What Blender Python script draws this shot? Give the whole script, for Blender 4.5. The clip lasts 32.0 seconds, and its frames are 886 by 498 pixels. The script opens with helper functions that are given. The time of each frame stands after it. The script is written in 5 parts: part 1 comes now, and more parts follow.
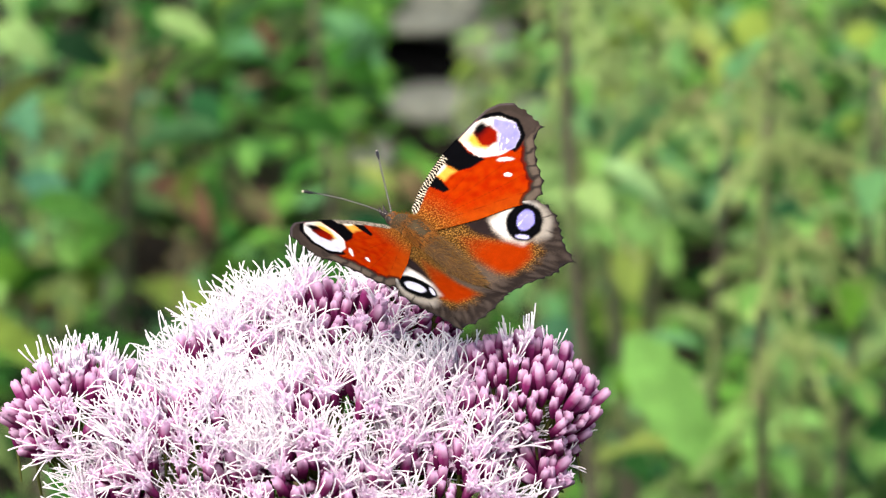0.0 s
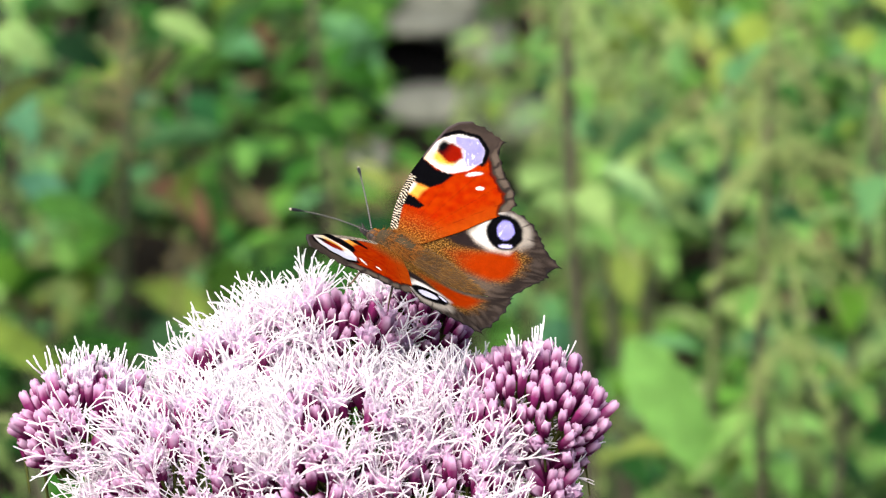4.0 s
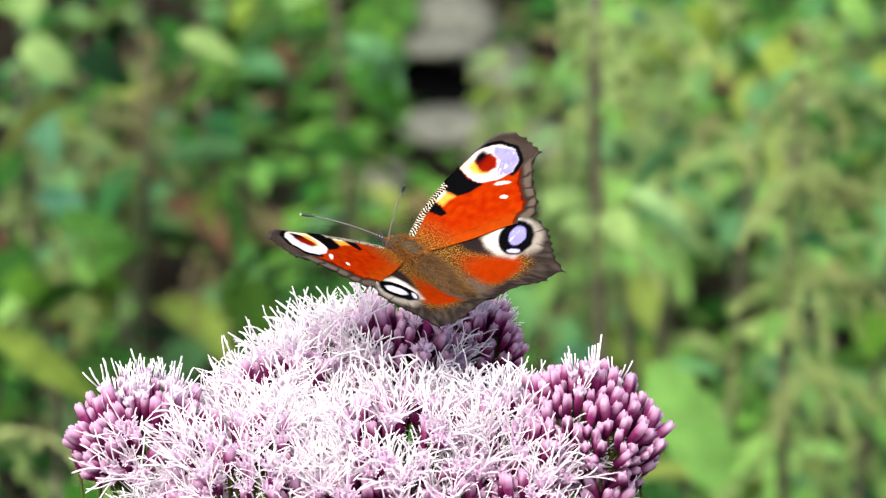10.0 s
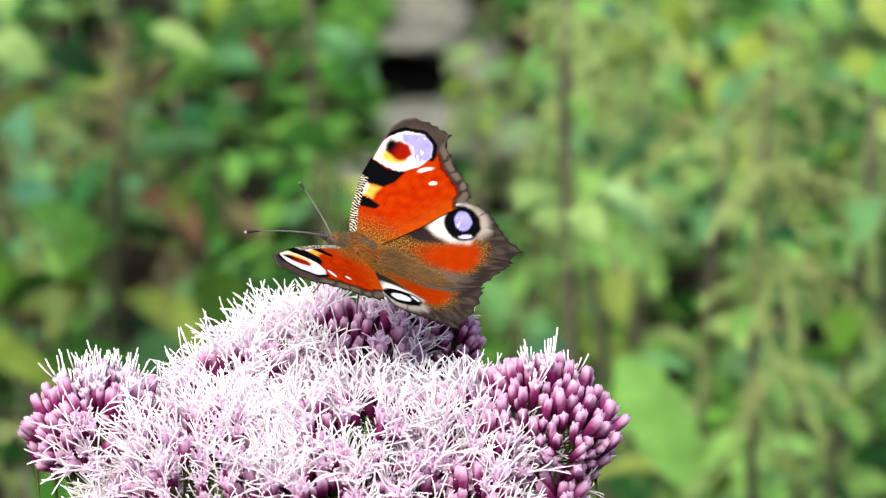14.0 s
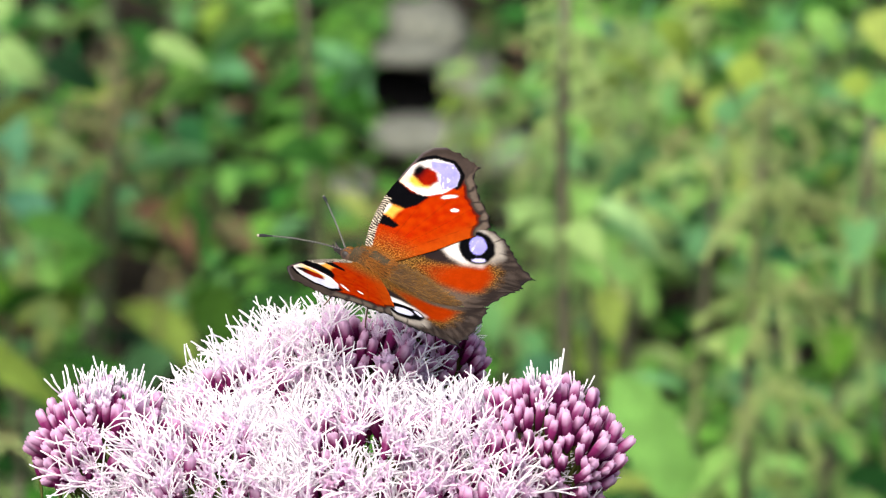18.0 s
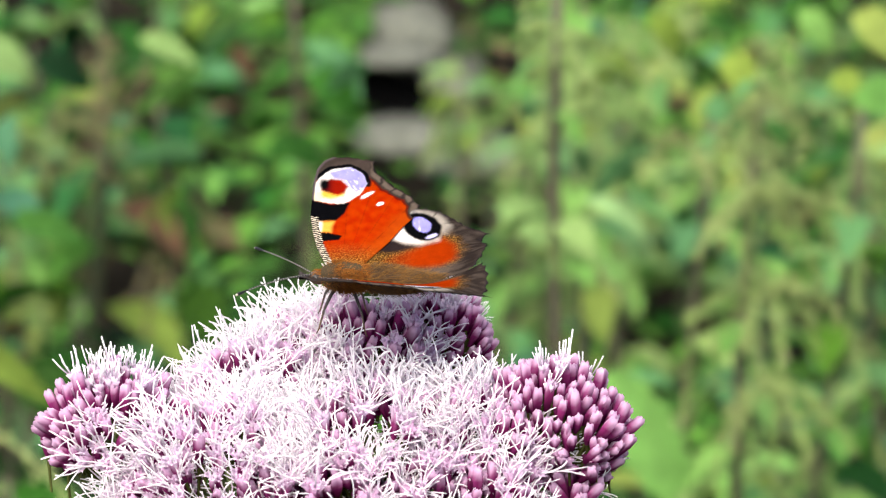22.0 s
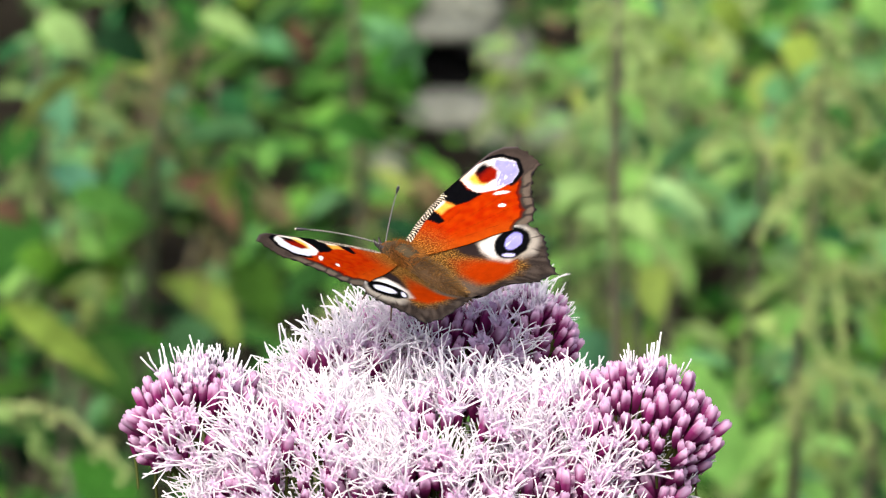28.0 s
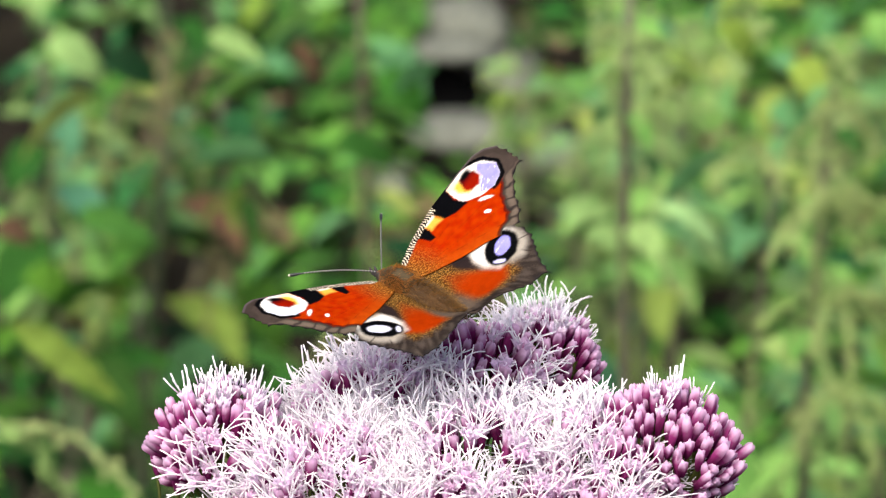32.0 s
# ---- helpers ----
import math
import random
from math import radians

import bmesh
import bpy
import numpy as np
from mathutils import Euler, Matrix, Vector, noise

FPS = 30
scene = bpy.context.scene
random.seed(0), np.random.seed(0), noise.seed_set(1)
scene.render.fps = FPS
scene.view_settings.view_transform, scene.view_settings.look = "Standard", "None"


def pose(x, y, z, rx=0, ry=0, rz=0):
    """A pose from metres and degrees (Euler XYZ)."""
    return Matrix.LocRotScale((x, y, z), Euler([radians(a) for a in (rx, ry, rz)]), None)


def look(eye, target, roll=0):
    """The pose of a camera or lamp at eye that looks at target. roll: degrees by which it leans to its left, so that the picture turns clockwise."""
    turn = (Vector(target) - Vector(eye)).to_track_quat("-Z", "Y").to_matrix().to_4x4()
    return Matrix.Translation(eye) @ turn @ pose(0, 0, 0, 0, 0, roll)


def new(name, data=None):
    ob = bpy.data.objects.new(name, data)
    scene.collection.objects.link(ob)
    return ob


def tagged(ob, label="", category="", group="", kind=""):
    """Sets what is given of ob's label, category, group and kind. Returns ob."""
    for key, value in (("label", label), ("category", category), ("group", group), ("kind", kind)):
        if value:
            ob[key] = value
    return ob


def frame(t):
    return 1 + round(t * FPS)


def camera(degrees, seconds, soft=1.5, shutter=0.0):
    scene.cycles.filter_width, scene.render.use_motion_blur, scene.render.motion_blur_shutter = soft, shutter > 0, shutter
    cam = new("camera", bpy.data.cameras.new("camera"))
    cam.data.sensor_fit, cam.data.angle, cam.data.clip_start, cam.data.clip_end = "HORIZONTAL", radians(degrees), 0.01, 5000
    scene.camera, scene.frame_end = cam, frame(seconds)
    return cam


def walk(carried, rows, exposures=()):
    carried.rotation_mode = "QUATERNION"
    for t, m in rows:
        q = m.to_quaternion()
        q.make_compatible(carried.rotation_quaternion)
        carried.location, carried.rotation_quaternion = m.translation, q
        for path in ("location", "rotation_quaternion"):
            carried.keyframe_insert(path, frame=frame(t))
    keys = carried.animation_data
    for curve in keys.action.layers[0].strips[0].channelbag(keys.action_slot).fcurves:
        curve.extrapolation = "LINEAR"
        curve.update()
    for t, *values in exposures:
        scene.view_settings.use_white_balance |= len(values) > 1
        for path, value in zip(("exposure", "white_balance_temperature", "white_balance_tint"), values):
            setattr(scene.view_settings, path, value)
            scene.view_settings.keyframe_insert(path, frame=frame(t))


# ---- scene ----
# ---- camera ----
cam = camera(12.0, 32.0, soft=1.2)
cam.data.dof.use_dof = True
cam.data.dof.focus_distance = 0.825
cam.data.dof.aperture_fstop = 31.0
walk(cam, [
    (0, pose(0.0069, -0.0007, 1.3480, 69.818, 0.997, -0.264)),
    (0.5, pose(0.0056, -0.0011, 1.3469, 69.835, 0.825, -0.217)),
    (1, pose(0.0059, -0.0005, 1.3486, 69.727, 0.685, -0.144)),
    (1.5, pose(0.0063, -0.0001, 1.3497, 69.728, 0.583, -0.181)),
    (2, pose(0.0066, 0.0005, 1.3515, 69.707, 0.625, -0.220)),
    (2.5, pose(0.0056, 0.0003, 1.3509, 69.796, 0.739, -0.304)),
    (3, pose(0.0046, -0.0001, 1.3498, 69.831, 0.815, -0.329)),
    (3.5, pose(0.0040, 0.0000, 1.3500, 69.795, 0.844, -0.307)),
    (5.5, pose(0.0039, 0.0007, 1.3519, 69.835, 0.736, -0.263)),
    (6, pose(0.0018, 0.0003, 1.3509, 69.934, 0.695, -0.275)),
    (6.5, pose(-0.0015, 0.0002, 1.3506, 70.005, 0.614, -0.265)),
    (7, pose(-0.0024, 0.0004, 1.3510, 70.015, 0.628, -0.173)),
    (7.5, pose(-0.0026, -0.0002, 1.3494, 70.110, 0.577, -0.062)),
    (8, pose(-0.0029, -0.0002, 1.3495, 70.066, 0.496, -0.007)),
    (8.5, pose(-0.0044, -0.0002, 1.3494, 70.092, 0.361, 0.039)),
    (9, pose(-0.0035, -0.0002, 1.3495, 70.109, 0.484, 0.085)),
    (9.5, pose(-0.0021, -0.0004, 1.3488, 70.147, 0.427, 0.098)),
    (10, pose(-0.0070, -0.0002, 1.3495, 70.118, 0.075, 0.005)),
    (10.5, pose(-0.0066, -0.0001, 1.3496, 70.156, -0.027, 0.102)),
    (11, pose(-0.0020, -0.0000, 1.3499, 70.162, 0.056, 0.145)),
    (11.5, pose(-0.0027, -0.0002, 1.3496, 70.147, 0.034, 0.049)),
    (12, pose(-0.0042, -0.0004, 1.3489, 70.091, -0.059, 0.060)),
    (12.5, pose(-0.0026, -0.0001, 1.3496, 70.031, -0.167, 0.107)),
    (13, pose(0.0000, 0.0000, 1.3500, 70.000, -0.000, 0.000)),
    (13.5, pose(-0.0027, -0.0002, 1.3494, 70.033, -0.103, -0.129)),
    (15.5, pose(-0.0020, -0.0003, 1.3492, 70.005, -0.591, -0.087)),
    (16, pose(-0.0045, -0.0002, 1.3496, 69.971, -0.732, -0.150)),
    (16.5, pose(-0.0058, 0.0000, 1.3500, 70.006, -0.734, -0.224)),
    (17, pose(-0.0055, 0.0002, 1.3505, 70.064, -0.779, -0.159)),
    (17.5, pose(-0.0059, 0.0006, 1.3515, 70.126, -0.831, -0.130)),
    (18, pose(-0.0064, 0.0001, 1.3504, 70.219, -0.896, -0.121)),
    (18.5, pose(-0.0071, -0.0003, 1.3492, 70.280, -1.038, -0.118)),
    (19, pose(-0.0083, -0.0002, 1.3495, 70.275, -0.979, -0.163)),
    (19.5, pose(-0.0051, -0.0004, 1.3490, 70.343, -0.951, -0.112)),
    (20, pose(-0.0069, -0.0004, 1.3489, 70.364, -0.950, -0.348)),
    (20.5, pose(-0.0085, -0.0013, 1.3463, 70.460, -0.904, -0.460)),
    (21, pose(-0.0108, -0.0011, 1.3470, 70.360, -1.108, -0.466)),
    (21.5, pose(-0.0106, -0.0017, 1.3454, 70.420, -0.973, -0.449)),
    (22, pose(-0.0119, -0.0017, 1.3454, 70.322, -1.023, -0.363)),
    (22.5, pose(-0.0156, -0.0017, 1.3454, 70.255, -1.067, -0.146)),
    (23, pose(-0.0194, -0.0017, 1.3453, 70.190, -1.136, 0.076)),
    (23.5, pose(-0.0197, -0.0014, 1.3462, 70.066, -0.918, 0.312)),
    (24, pose(-0.0195, -0.0012, 1.3466, 70.018, -0.867, 0.470)),
    (24.5, pose(-0.0207, -0.0010, 1.3473, 69.978, -0.968, 0.543)),
    (26.5, pose(-0.0233, -0.0017, 1.3454, 69.991, -0.993, 0.487)),
    (27, pose(-0.0226, -0.0017, 1.3455, 69.959, -1.039, 0.424)),
    (27.5, pose(-0.0220, -0.0006, 1.3485, 69.864, -0.972, 0.307)),
    (28, pose(-0.0215, 0.0006, 1.3516, 69.850, -1.297, 0.317)),
    (28.5, pose(-0.0199, 0.0009, 1.3526, 70.015, -1.374, 0.245)),
    (29, pose(-0.0198, 0.0004, 1.3511, 70.132, -1.352, 0.101)),
    (29.5, pose(-0.0233, 0.0001, 1.3502, 70.201, -1.405, 0.013)),
    (30, pose(-0.0237, -0.0005, 1.3485, 70.265, -1.261, 0.007)),
    (30.5, pose(-0.0263, -0.0007, 1.3480, 70.251, -1.377, 0.031)),
    (31, pose(-0.0270, -0.0005, 1.3487, 70.207, -1.425, 0.187)),
    (31.5, pose(-0.0268, 0.0001, 1.3504, 70.153, -1.335, 0.234)),
    (32, pose(-0.0264, 0.0006, 1.3517, 70.133, -1.489, 0.364)),
])


# ---- light ----
SUN_UP, SUN_TURN = radians(57), radians(208)
world = bpy.data.worlds.new("sky")
scene.world = world
world.use_nodes = True
sky = world.node_tree.nodes.new("ShaderNodeTexSky")
sky.sky_type, sky.sun_disc = "NISHITA", False
sky.sun_elevation, sky.sun_rotation, sky.dust_density = SUN_UP, SUN_TURN, 6.0
backing = world.node_tree.nodes["Background"]
backing.inputs["Strength"].default_value = 0.15
world.node_tree.links.new(sky.outputs["Color"], backing.inputs["Color"])
sun = new("sun", bpy.data.lights.new("sun", "SUN"))
sun.data.energy, sun.data.angle, sun.data.color = 3.6, radians(65), (1.0, 0.95, 0.9)
sun_way = Vector((math.sin(SUN_TURN) * math.cos(SUN_UP), math.cos(SUN_TURN) * math.cos(SUN_UP), math.sin(SUN_UP)))
sun.matrix_world = look(sun_way * 20, (0, 0, 0))
scene.view_settings.exposure = 0.86


# ---- helpers ----
DIP = radians(20)


def spot(i, j, far):
    """The place far metres along the line of sight of a level gaze dipped by 20 degrees, i and j thousandths of that to its right and above it."""
    u, v = i * far / 1000, j * far / 1000
    return Vector((u, far * math.cos(DIP) + v * math.sin(DIP), 1.35 - far * math.sin(DIP) + v * math.cos(DIP)))


from mathutils.geometry import delaunay_2d_cdt


class Form:
    """Points, faces and a colour for each point."""

    def __init__(self):
        self.v, self.f, self.c = [], [], []

    def tube(self, path, radii, sides, colours, cap=True):
        path = [Vector(p) for p in path]
        n0 = len(self.v)
        way = (path[-1] - path[0]).normalized()
        side = way.orthogonal().normalized()
        for k, p in enumerate(path):
            a, b = path[max(k - 1, 0)], path[min(k + 1, len(path) - 1)]
            way = (b - a).normalized()
            side = (side - way * side.dot(way)).normalized()
            other = way.cross(side)
            r = radii[k] if isinstance(radii, (list, tuple)) else radii
            c = colours[k] if isinstance(colours, list) else colours
            for s in range(sides):
                a = math.tau * s / sides
                self.v.append(p + (side * math.cos(a) + other * math.sin(a)) * r)
                self.c.append(c)
        for k in range(len(path) - 1):
            for s in range(sides):
                a, b = n0 + k * sides + s, n0 + k * sides + (s + 1) % sides
                self.f.append((a, b, b + sides, a + sides))
        if cap:
            self.f.append(tuple(range(n0 + sides - 1, n0 - 1, -1)))
            self.f.append(tuple(range(n0 + (len(path) - 1) * sides, n0 + len(path) * sides)))

    def add(self, other, m):
        n0 = len(self.v)
        self.v += [m @ Vector(p) for p in other.v]
        self.c += other.c
        self.f += [tuple(n0 + i for i in face) for face in other.f]

    def mesh(self, name, material, smooth=True):
        me = bpy.data.meshes.new(name)
        me.from_pydata([tuple(p) for p in self.v], [], self.f)
        layer = me.attributes.new("tint", "FLOAT_COLOR", "POINT")
        layer.data.foreach_set("color", np.array([(*c[:3], 1.0) for c in self.c], np.float32).ravel())
        me.materials.append(material)
        if smooth:
            me.polygons.foreach_set("use_smooth", [True] * len(me.polygons))
        me.update()
        return me


def part(name, mesh, parent, m=None, label=""):
    ob = new(name, mesh)
    ob.parent = parent
    if m is not None:
        ob.matrix_basis = m
    return tagged(ob, label)


def thing(name, place, label, category, group="", kind=""):
    ob = new(name)
    ob.empty_display_size = 0.02
    ob.location = place
    return tagged(ob, label, category, group, kind)


def mixed(a, b, t):
    return tuple(x + (y - x) * t for x, y in zip(a, b))


def smooth(lo, hi, x):
    t = min(max((x - lo) / (hi - lo), 0.0), 1.0)
    return t * t * (3 - 2 * t)


# ---- materials ----
def material(name, rough=0.6, colour=None, tint=False, spread=None, grain=(300.0, 0.12), bump=(0.0, 200.0), through_light=0.0, sheen=0.0, metal=0.0, gloss=0.3):
    """A surface: a plain colour, a ramp of colours picked at random for each object, or the colours of the mesh, broken up by noise at two scales."""
    m = bpy.data.materials.new(name)
    m.use_nodes = True
    nodes, links = m.node_tree.nodes, m.node_tree.links
    base = nodes["Principled BSDF"]
    base.inputs["Roughness"].default_value, base.inputs["Metallic"].default_value = rough, metal
    base.inputs["Specular IOR Level"].default_value = gloss
    if sheen:
        base.inputs["Sheen Weight"].default_value = sheen
    place = nodes.new("ShaderNodeTexCoord")
    if tint:
        source = nodes.new("ShaderNodeAttribute")
        source.attribute_name = "tint"
        out = source.outputs["Color"]
    elif spread:
        info, ramp = nodes.new("ShaderNodeObjectInfo"), nodes.new("ShaderNodeValToRGB")
        while len(ramp.color_ramp.elements) < len(spread):
            ramp.color_ramp.elements.new(0.5)
        for k, c in enumerate(spread):
            ramp.color_ramp.elements[k].position = k / (len(spread) - 1)
            ramp.color_ramp.elements[k].color = (*c, 1)
        links.new(info.outputs["Random"], ramp.inputs["Fac"])
        out = ramp.outputs["Color"]
    else:
        rgb = nodes.new("ShaderNodeRGB")
        rgb.outputs[0].default_value = (*colour, 1)
        out = rgb.outputs[0]
    scale, depth = grain
    for s, d in ((scale, depth), (scale / 9, depth * 1.3)):
        noise_node, shift = nodes.new("ShaderNodeTexNoise"), nodes.new("ShaderNodeMapRange")
        noise_node.inputs["Scale"].default_value, noise_node.inputs["Detail"].default_value = s, 4
        links.new(place.outputs["Object"], noise_node.inputs["Vector"])
        links.new(noise_node.outputs["Fac"], shift.inputs["Value"])
        shift.inputs["From Min"].default_value, shift.inputs["From Max"].default_value = 0.25, 0.75
        shift.inputs["To Min"].default_value, shift.inputs["To Max"].default_value = 1 - d, 1 + d
        times = nodes.new("ShaderNodeVectorMath")
        times.operation = "SCALE"
        links.new(out, times.inputs[0])
        links.new(shift.outputs["Result"], times.inputs["Scale"])
        out = times.outputs["Vector"]
    links.new(out, base.inputs["Base Color"])
    if bump[0]:
        rough_noise, relief = nodes.new("ShaderNodeTexNoise"), nodes.new("ShaderNodeBump")
        rough_noise.inputs["Scale"].default_value, rough_noise.inputs["Detail"].default_value = bump[1], 5
        relief.inputs["Strength"].default_value, relief.inputs["Distance"].default_value = bump[0], 1.0 / bump[1]
        links.new(place.outputs["Object"], rough_noise.inputs["Vector"])
        links.new(rough_noise.outputs["Fac"], relief.inputs["Height"])
        links.new(relief.outputs["Normal"], base.inputs["Normal"])
    if through_light:
        thin, mix = nodes.new("ShaderNodeBsdfTranslucent"), nodes.new("ShaderNodeMixShader")
        mix.inputs["Fac"].default_value = through_light
        links.new(out, thin.inputs["Color"])
        links.new(base.outputs["BSDF"], mix.inputs[1])
        links.new(thin.outputs["BSDF"], mix.inputs[2])
        links.new(mix.outputs["Shader"], nodes["Material Output"].inputs["Surface"])
    return m


# soil, its colour taken near black to stand for deep shade under the plants
SHADED_SOIL = material("soil", 0.95, (0.011, 0.009, 0.006), grain=(40, 0.45), bump=(0.8, 60), gloss=0.04)
STONE = material("grey_stone", 0.85, (0.085, 0.09, 0.072), grain=(60, 0.35), bump=(0.5, 80), gloss=0.1)
STEM = material("nettle_stem", 0.7, spread=[(0.062, 0.062, 0.036), (0.078, 0.064, 0.042), (0.046, 0.062, 0.03)], grain=(200, 0.2))
# green leaf tones; the near-black ones paint in shaded gaps among the leaves
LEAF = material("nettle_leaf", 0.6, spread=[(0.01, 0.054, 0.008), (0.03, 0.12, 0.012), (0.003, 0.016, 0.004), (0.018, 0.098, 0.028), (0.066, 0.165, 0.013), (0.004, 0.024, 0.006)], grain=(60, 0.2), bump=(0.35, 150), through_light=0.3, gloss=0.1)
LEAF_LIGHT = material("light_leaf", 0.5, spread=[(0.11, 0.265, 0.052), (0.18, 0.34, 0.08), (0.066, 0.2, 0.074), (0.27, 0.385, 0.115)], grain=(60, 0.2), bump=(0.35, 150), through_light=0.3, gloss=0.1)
LEAF_PALE = material("pale_leaf", 0.55, spread=[(0.06, 0.17, 0.08), (0.09, 0.22, 0.075), (0.05, 0.15, 0.085)], grain=(50, 0.2), bump=(0.3, 150), through_light=0.25, gloss=0.1)
LEAF_YELLOW = material("yellow_leaf", 0.55, spread=[(0.16, 0.23, 0.035), (0.12, 0.2, 0.025), (0.23, 0.28, 0.07)], grain=(50, 0.25), bump=(0.3, 150), through_light=0.3, gloss=0.1)
LEAF_BROWN = material("withered_leaf", 0.7, spread=[(0.11, 0.06, 0.032), (0.07, 0.04, 0.022)], grain=(50, 0.3), bump=(0.4, 120), through_light=0.15, gloss=0.1)
CATKIN = material("nettle_flowers", 0.8, spread=[(0.21, 0.33, 0.1), (0.28, 0.34, 0.13), (0.16, 0.28, 0.08)], grain=(200, 0.25), through_light=0.2, gloss=0.1)
PALE = material("pale_strings", 0.85, spread=[(0.15, 0.21, 0.065), (0.2, 0.25, 0.09), (0.12, 0.18, 0.05)], grain=(200, 0.3), gloss=0.05)
DRY = material("dry_strings", 0.85, spread=[(0.15, 0.14, 0.065), (0.11, 0.095, 0.045), (0.19, 0.18, 0.085)], grain=(200, 0.3), gloss=0.05)
BROAD = material("broad_leaf", 0.5, (0.13, 0.29, 0.06), grain=(60, 0.2), bump=(0.35, 120), through_light=0.3, gloss=0.15)
ARCH = material("pale_arched_leaf", 0.5, (0.22, 0.37, 0.14), grain=(60, 0.15), bump=(0.3, 120), through_light=0.3, gloss=0.15)
LOW = material("low_leaf", 0.55, tint=True, grain=(60, 0.25), through_light=0.25, gloss=0.1)
FLOWER = material("flower_petal", 0.6, tint=True, grain=(900, 0.06), through_light=0.5, gloss=0.06)
FLOWER_STEM = material("flower_stalk", 0.6, (0.16, 0.2, 0.07), grain=(400, 0.25), bump=(0.3, 900))
WING = material("wing_scales", 0.8, tint=True, grain=(5200, 0.1), bump=(0.3, 5000), gloss=0.0)
FUR = material("body_fur", 0.8, tint=True, grain=(1500, 0.2), gloss=0.1)
HORN = material("dark_horn", 0.4, tint=True, grain=(1500, 0.1))

# ---- ground ----
def ground():
    form = Form()
    n = 60
    reach = [0.06 * k + 0.0009 * k ** 3 * (1 + 0.02 * k) for k in range(n)]
    xs = [-r for r in reach[:0:-1]] + reach
    for y in xs:
        for x in xs:
            form.v.append(Vector((x, y + 3.5, 0.03 * noise.noise((x * 3, y * 3, 0)) if abs(x) + abs(y) < 12 else 0.0)))
            form.c.append((1, 1, 1))
    w = len(xs)
    form.f = [(r * w + c, r * w + c + 1, (r + 1) * w + c + 1, (r + 1) * w + c) for r in range(w - 1) for c in range(w - 1)]
    tagged(new("ground", form.mesh("ground", SHADED_SOIL)), "bare soil under the nettles, coloured near black for deep shade", "ground", kind="structure")


ground()


# ---- nettles ----
def in_gap(p):
    """Whether a place lies in one of the openings between the plants, through which the soil shows, its deep shade put
    into its colour.
    """
    d = Vector(p) - Vector((0, 0, 1.35))
    far = d.y * math.cos(DIP) - d.z * math.sin(DIP)
    i, j = 1000 * d.x / far, 1000 * (d.y * math.sin(DIP) + d.z * math.cos(DIP)) / far
    return any(((i - a) / w) ** 2 + ((j - b) / h) ** 2 < 1 for a, b, w, h in GAPS)


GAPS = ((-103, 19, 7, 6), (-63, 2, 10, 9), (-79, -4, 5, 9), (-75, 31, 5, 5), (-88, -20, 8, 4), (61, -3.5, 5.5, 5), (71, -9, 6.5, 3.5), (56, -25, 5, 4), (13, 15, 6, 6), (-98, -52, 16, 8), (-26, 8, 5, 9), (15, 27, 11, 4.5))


def leaf_mesh(name, mat, width, droop, fold, twist, seed):
    """A leaf one metre long from its stalk along +x, toothed, folded along its rib and hanging at the tip."""
    rng = random.Random(seed)
    form, steps = Form(), 12
    for k in range(steps + 1):
        t = k / steps
        w = width * 0.5 * (math.sin(math.pi * min(t * 0.98 + 0.02, 1) ** 0.72)) ** 0.9 if k < steps else 0.0
        w = max(w, 0.004) * (1 + 0.1 * (-1) ** k)
        bend = droop * t
        x, z = (math.sin(bend) / droop if droop else t), -(1 - math.cos(bend)) / droop if droop else 0
        for s in (-1, -0.5, 0, 0.5, 1):
            form.v.append(Vector((x, s * w, z + abs(s) * w * fold + s * w * twist * t + 0.012 * rng.uniform(-1, 1))))
            form.c.append((1, 1, 1))
    for k in range(steps):
        for s in range(4):
            a = k * 5 + s
            form.f.append((a, a + 1, a + 6, a + 5))
    return form.mesh(name, mat)


LEAVES = {mat.name: [leaf_mesh("leaf", mat, w, d, f, tw, k) for k, (w, d, f, tw) in enumerate(((0.52, 0.7, 0.35, 0.2), (0.6, 1.0, 0.2, -0.3), (0.45, 0.4, 0.5, 0.1), (0.55, 1.3, 0.3, 0.3)))]
          for mat in (LEAF, LEAF_LIGHT, LEAF_PALE, LEAF_YELLOW, LEAF_BROWN)}


def string_mesh(seed):
    """A hanging, branched string of tiny nettle flowers, 6 cm long."""
    rng = random.Random(seed)
    form = Form()
    path = [Vector((0.012 * math.sin(t * 1.5) + 0.02 * t, 0.004 * math.sin(3 * t + seed), -0.06 * t ** 1.3)) for t in np.linspace(0, 1, 9)]
    form.tube(path, 0.0006, 3, (1, 1, 1))
    for k in range(46):
        t = rng.random() * 8
        p = path[int(t)].lerp(path[min(int(t) + 1, 8)], t % 1)
        p = p + Vector((rng.gauss(0, 1), rng.gauss(0, 1), rng.gauss(0, 1))) * 0.0032 * (1.2 - t / 12)
        r = rng.uniform(0.0012, 0.0024)
        form.tube([p - Vector((0, 0, r)), p, p + Vector((0, 0, r))], [r * 0.3, r, r * 0.3], 4, (1, 1, 1))
    return form.mesh("flower_string", CATKIN)


STRINGS = [string_mesh(k) for k in range(5)]


def aim(place, turn, drop, roll=0.0, size=1.0):
    """The pose of a leaf at a place: turn about z, hanging by drop degrees."""
    return Matrix.Translation(place) @ Euler((radians(roll), radians(drop), radians(turn)), "XYZ").to_matrix().to_4x4() @ Matrix.Scale(size, 4)


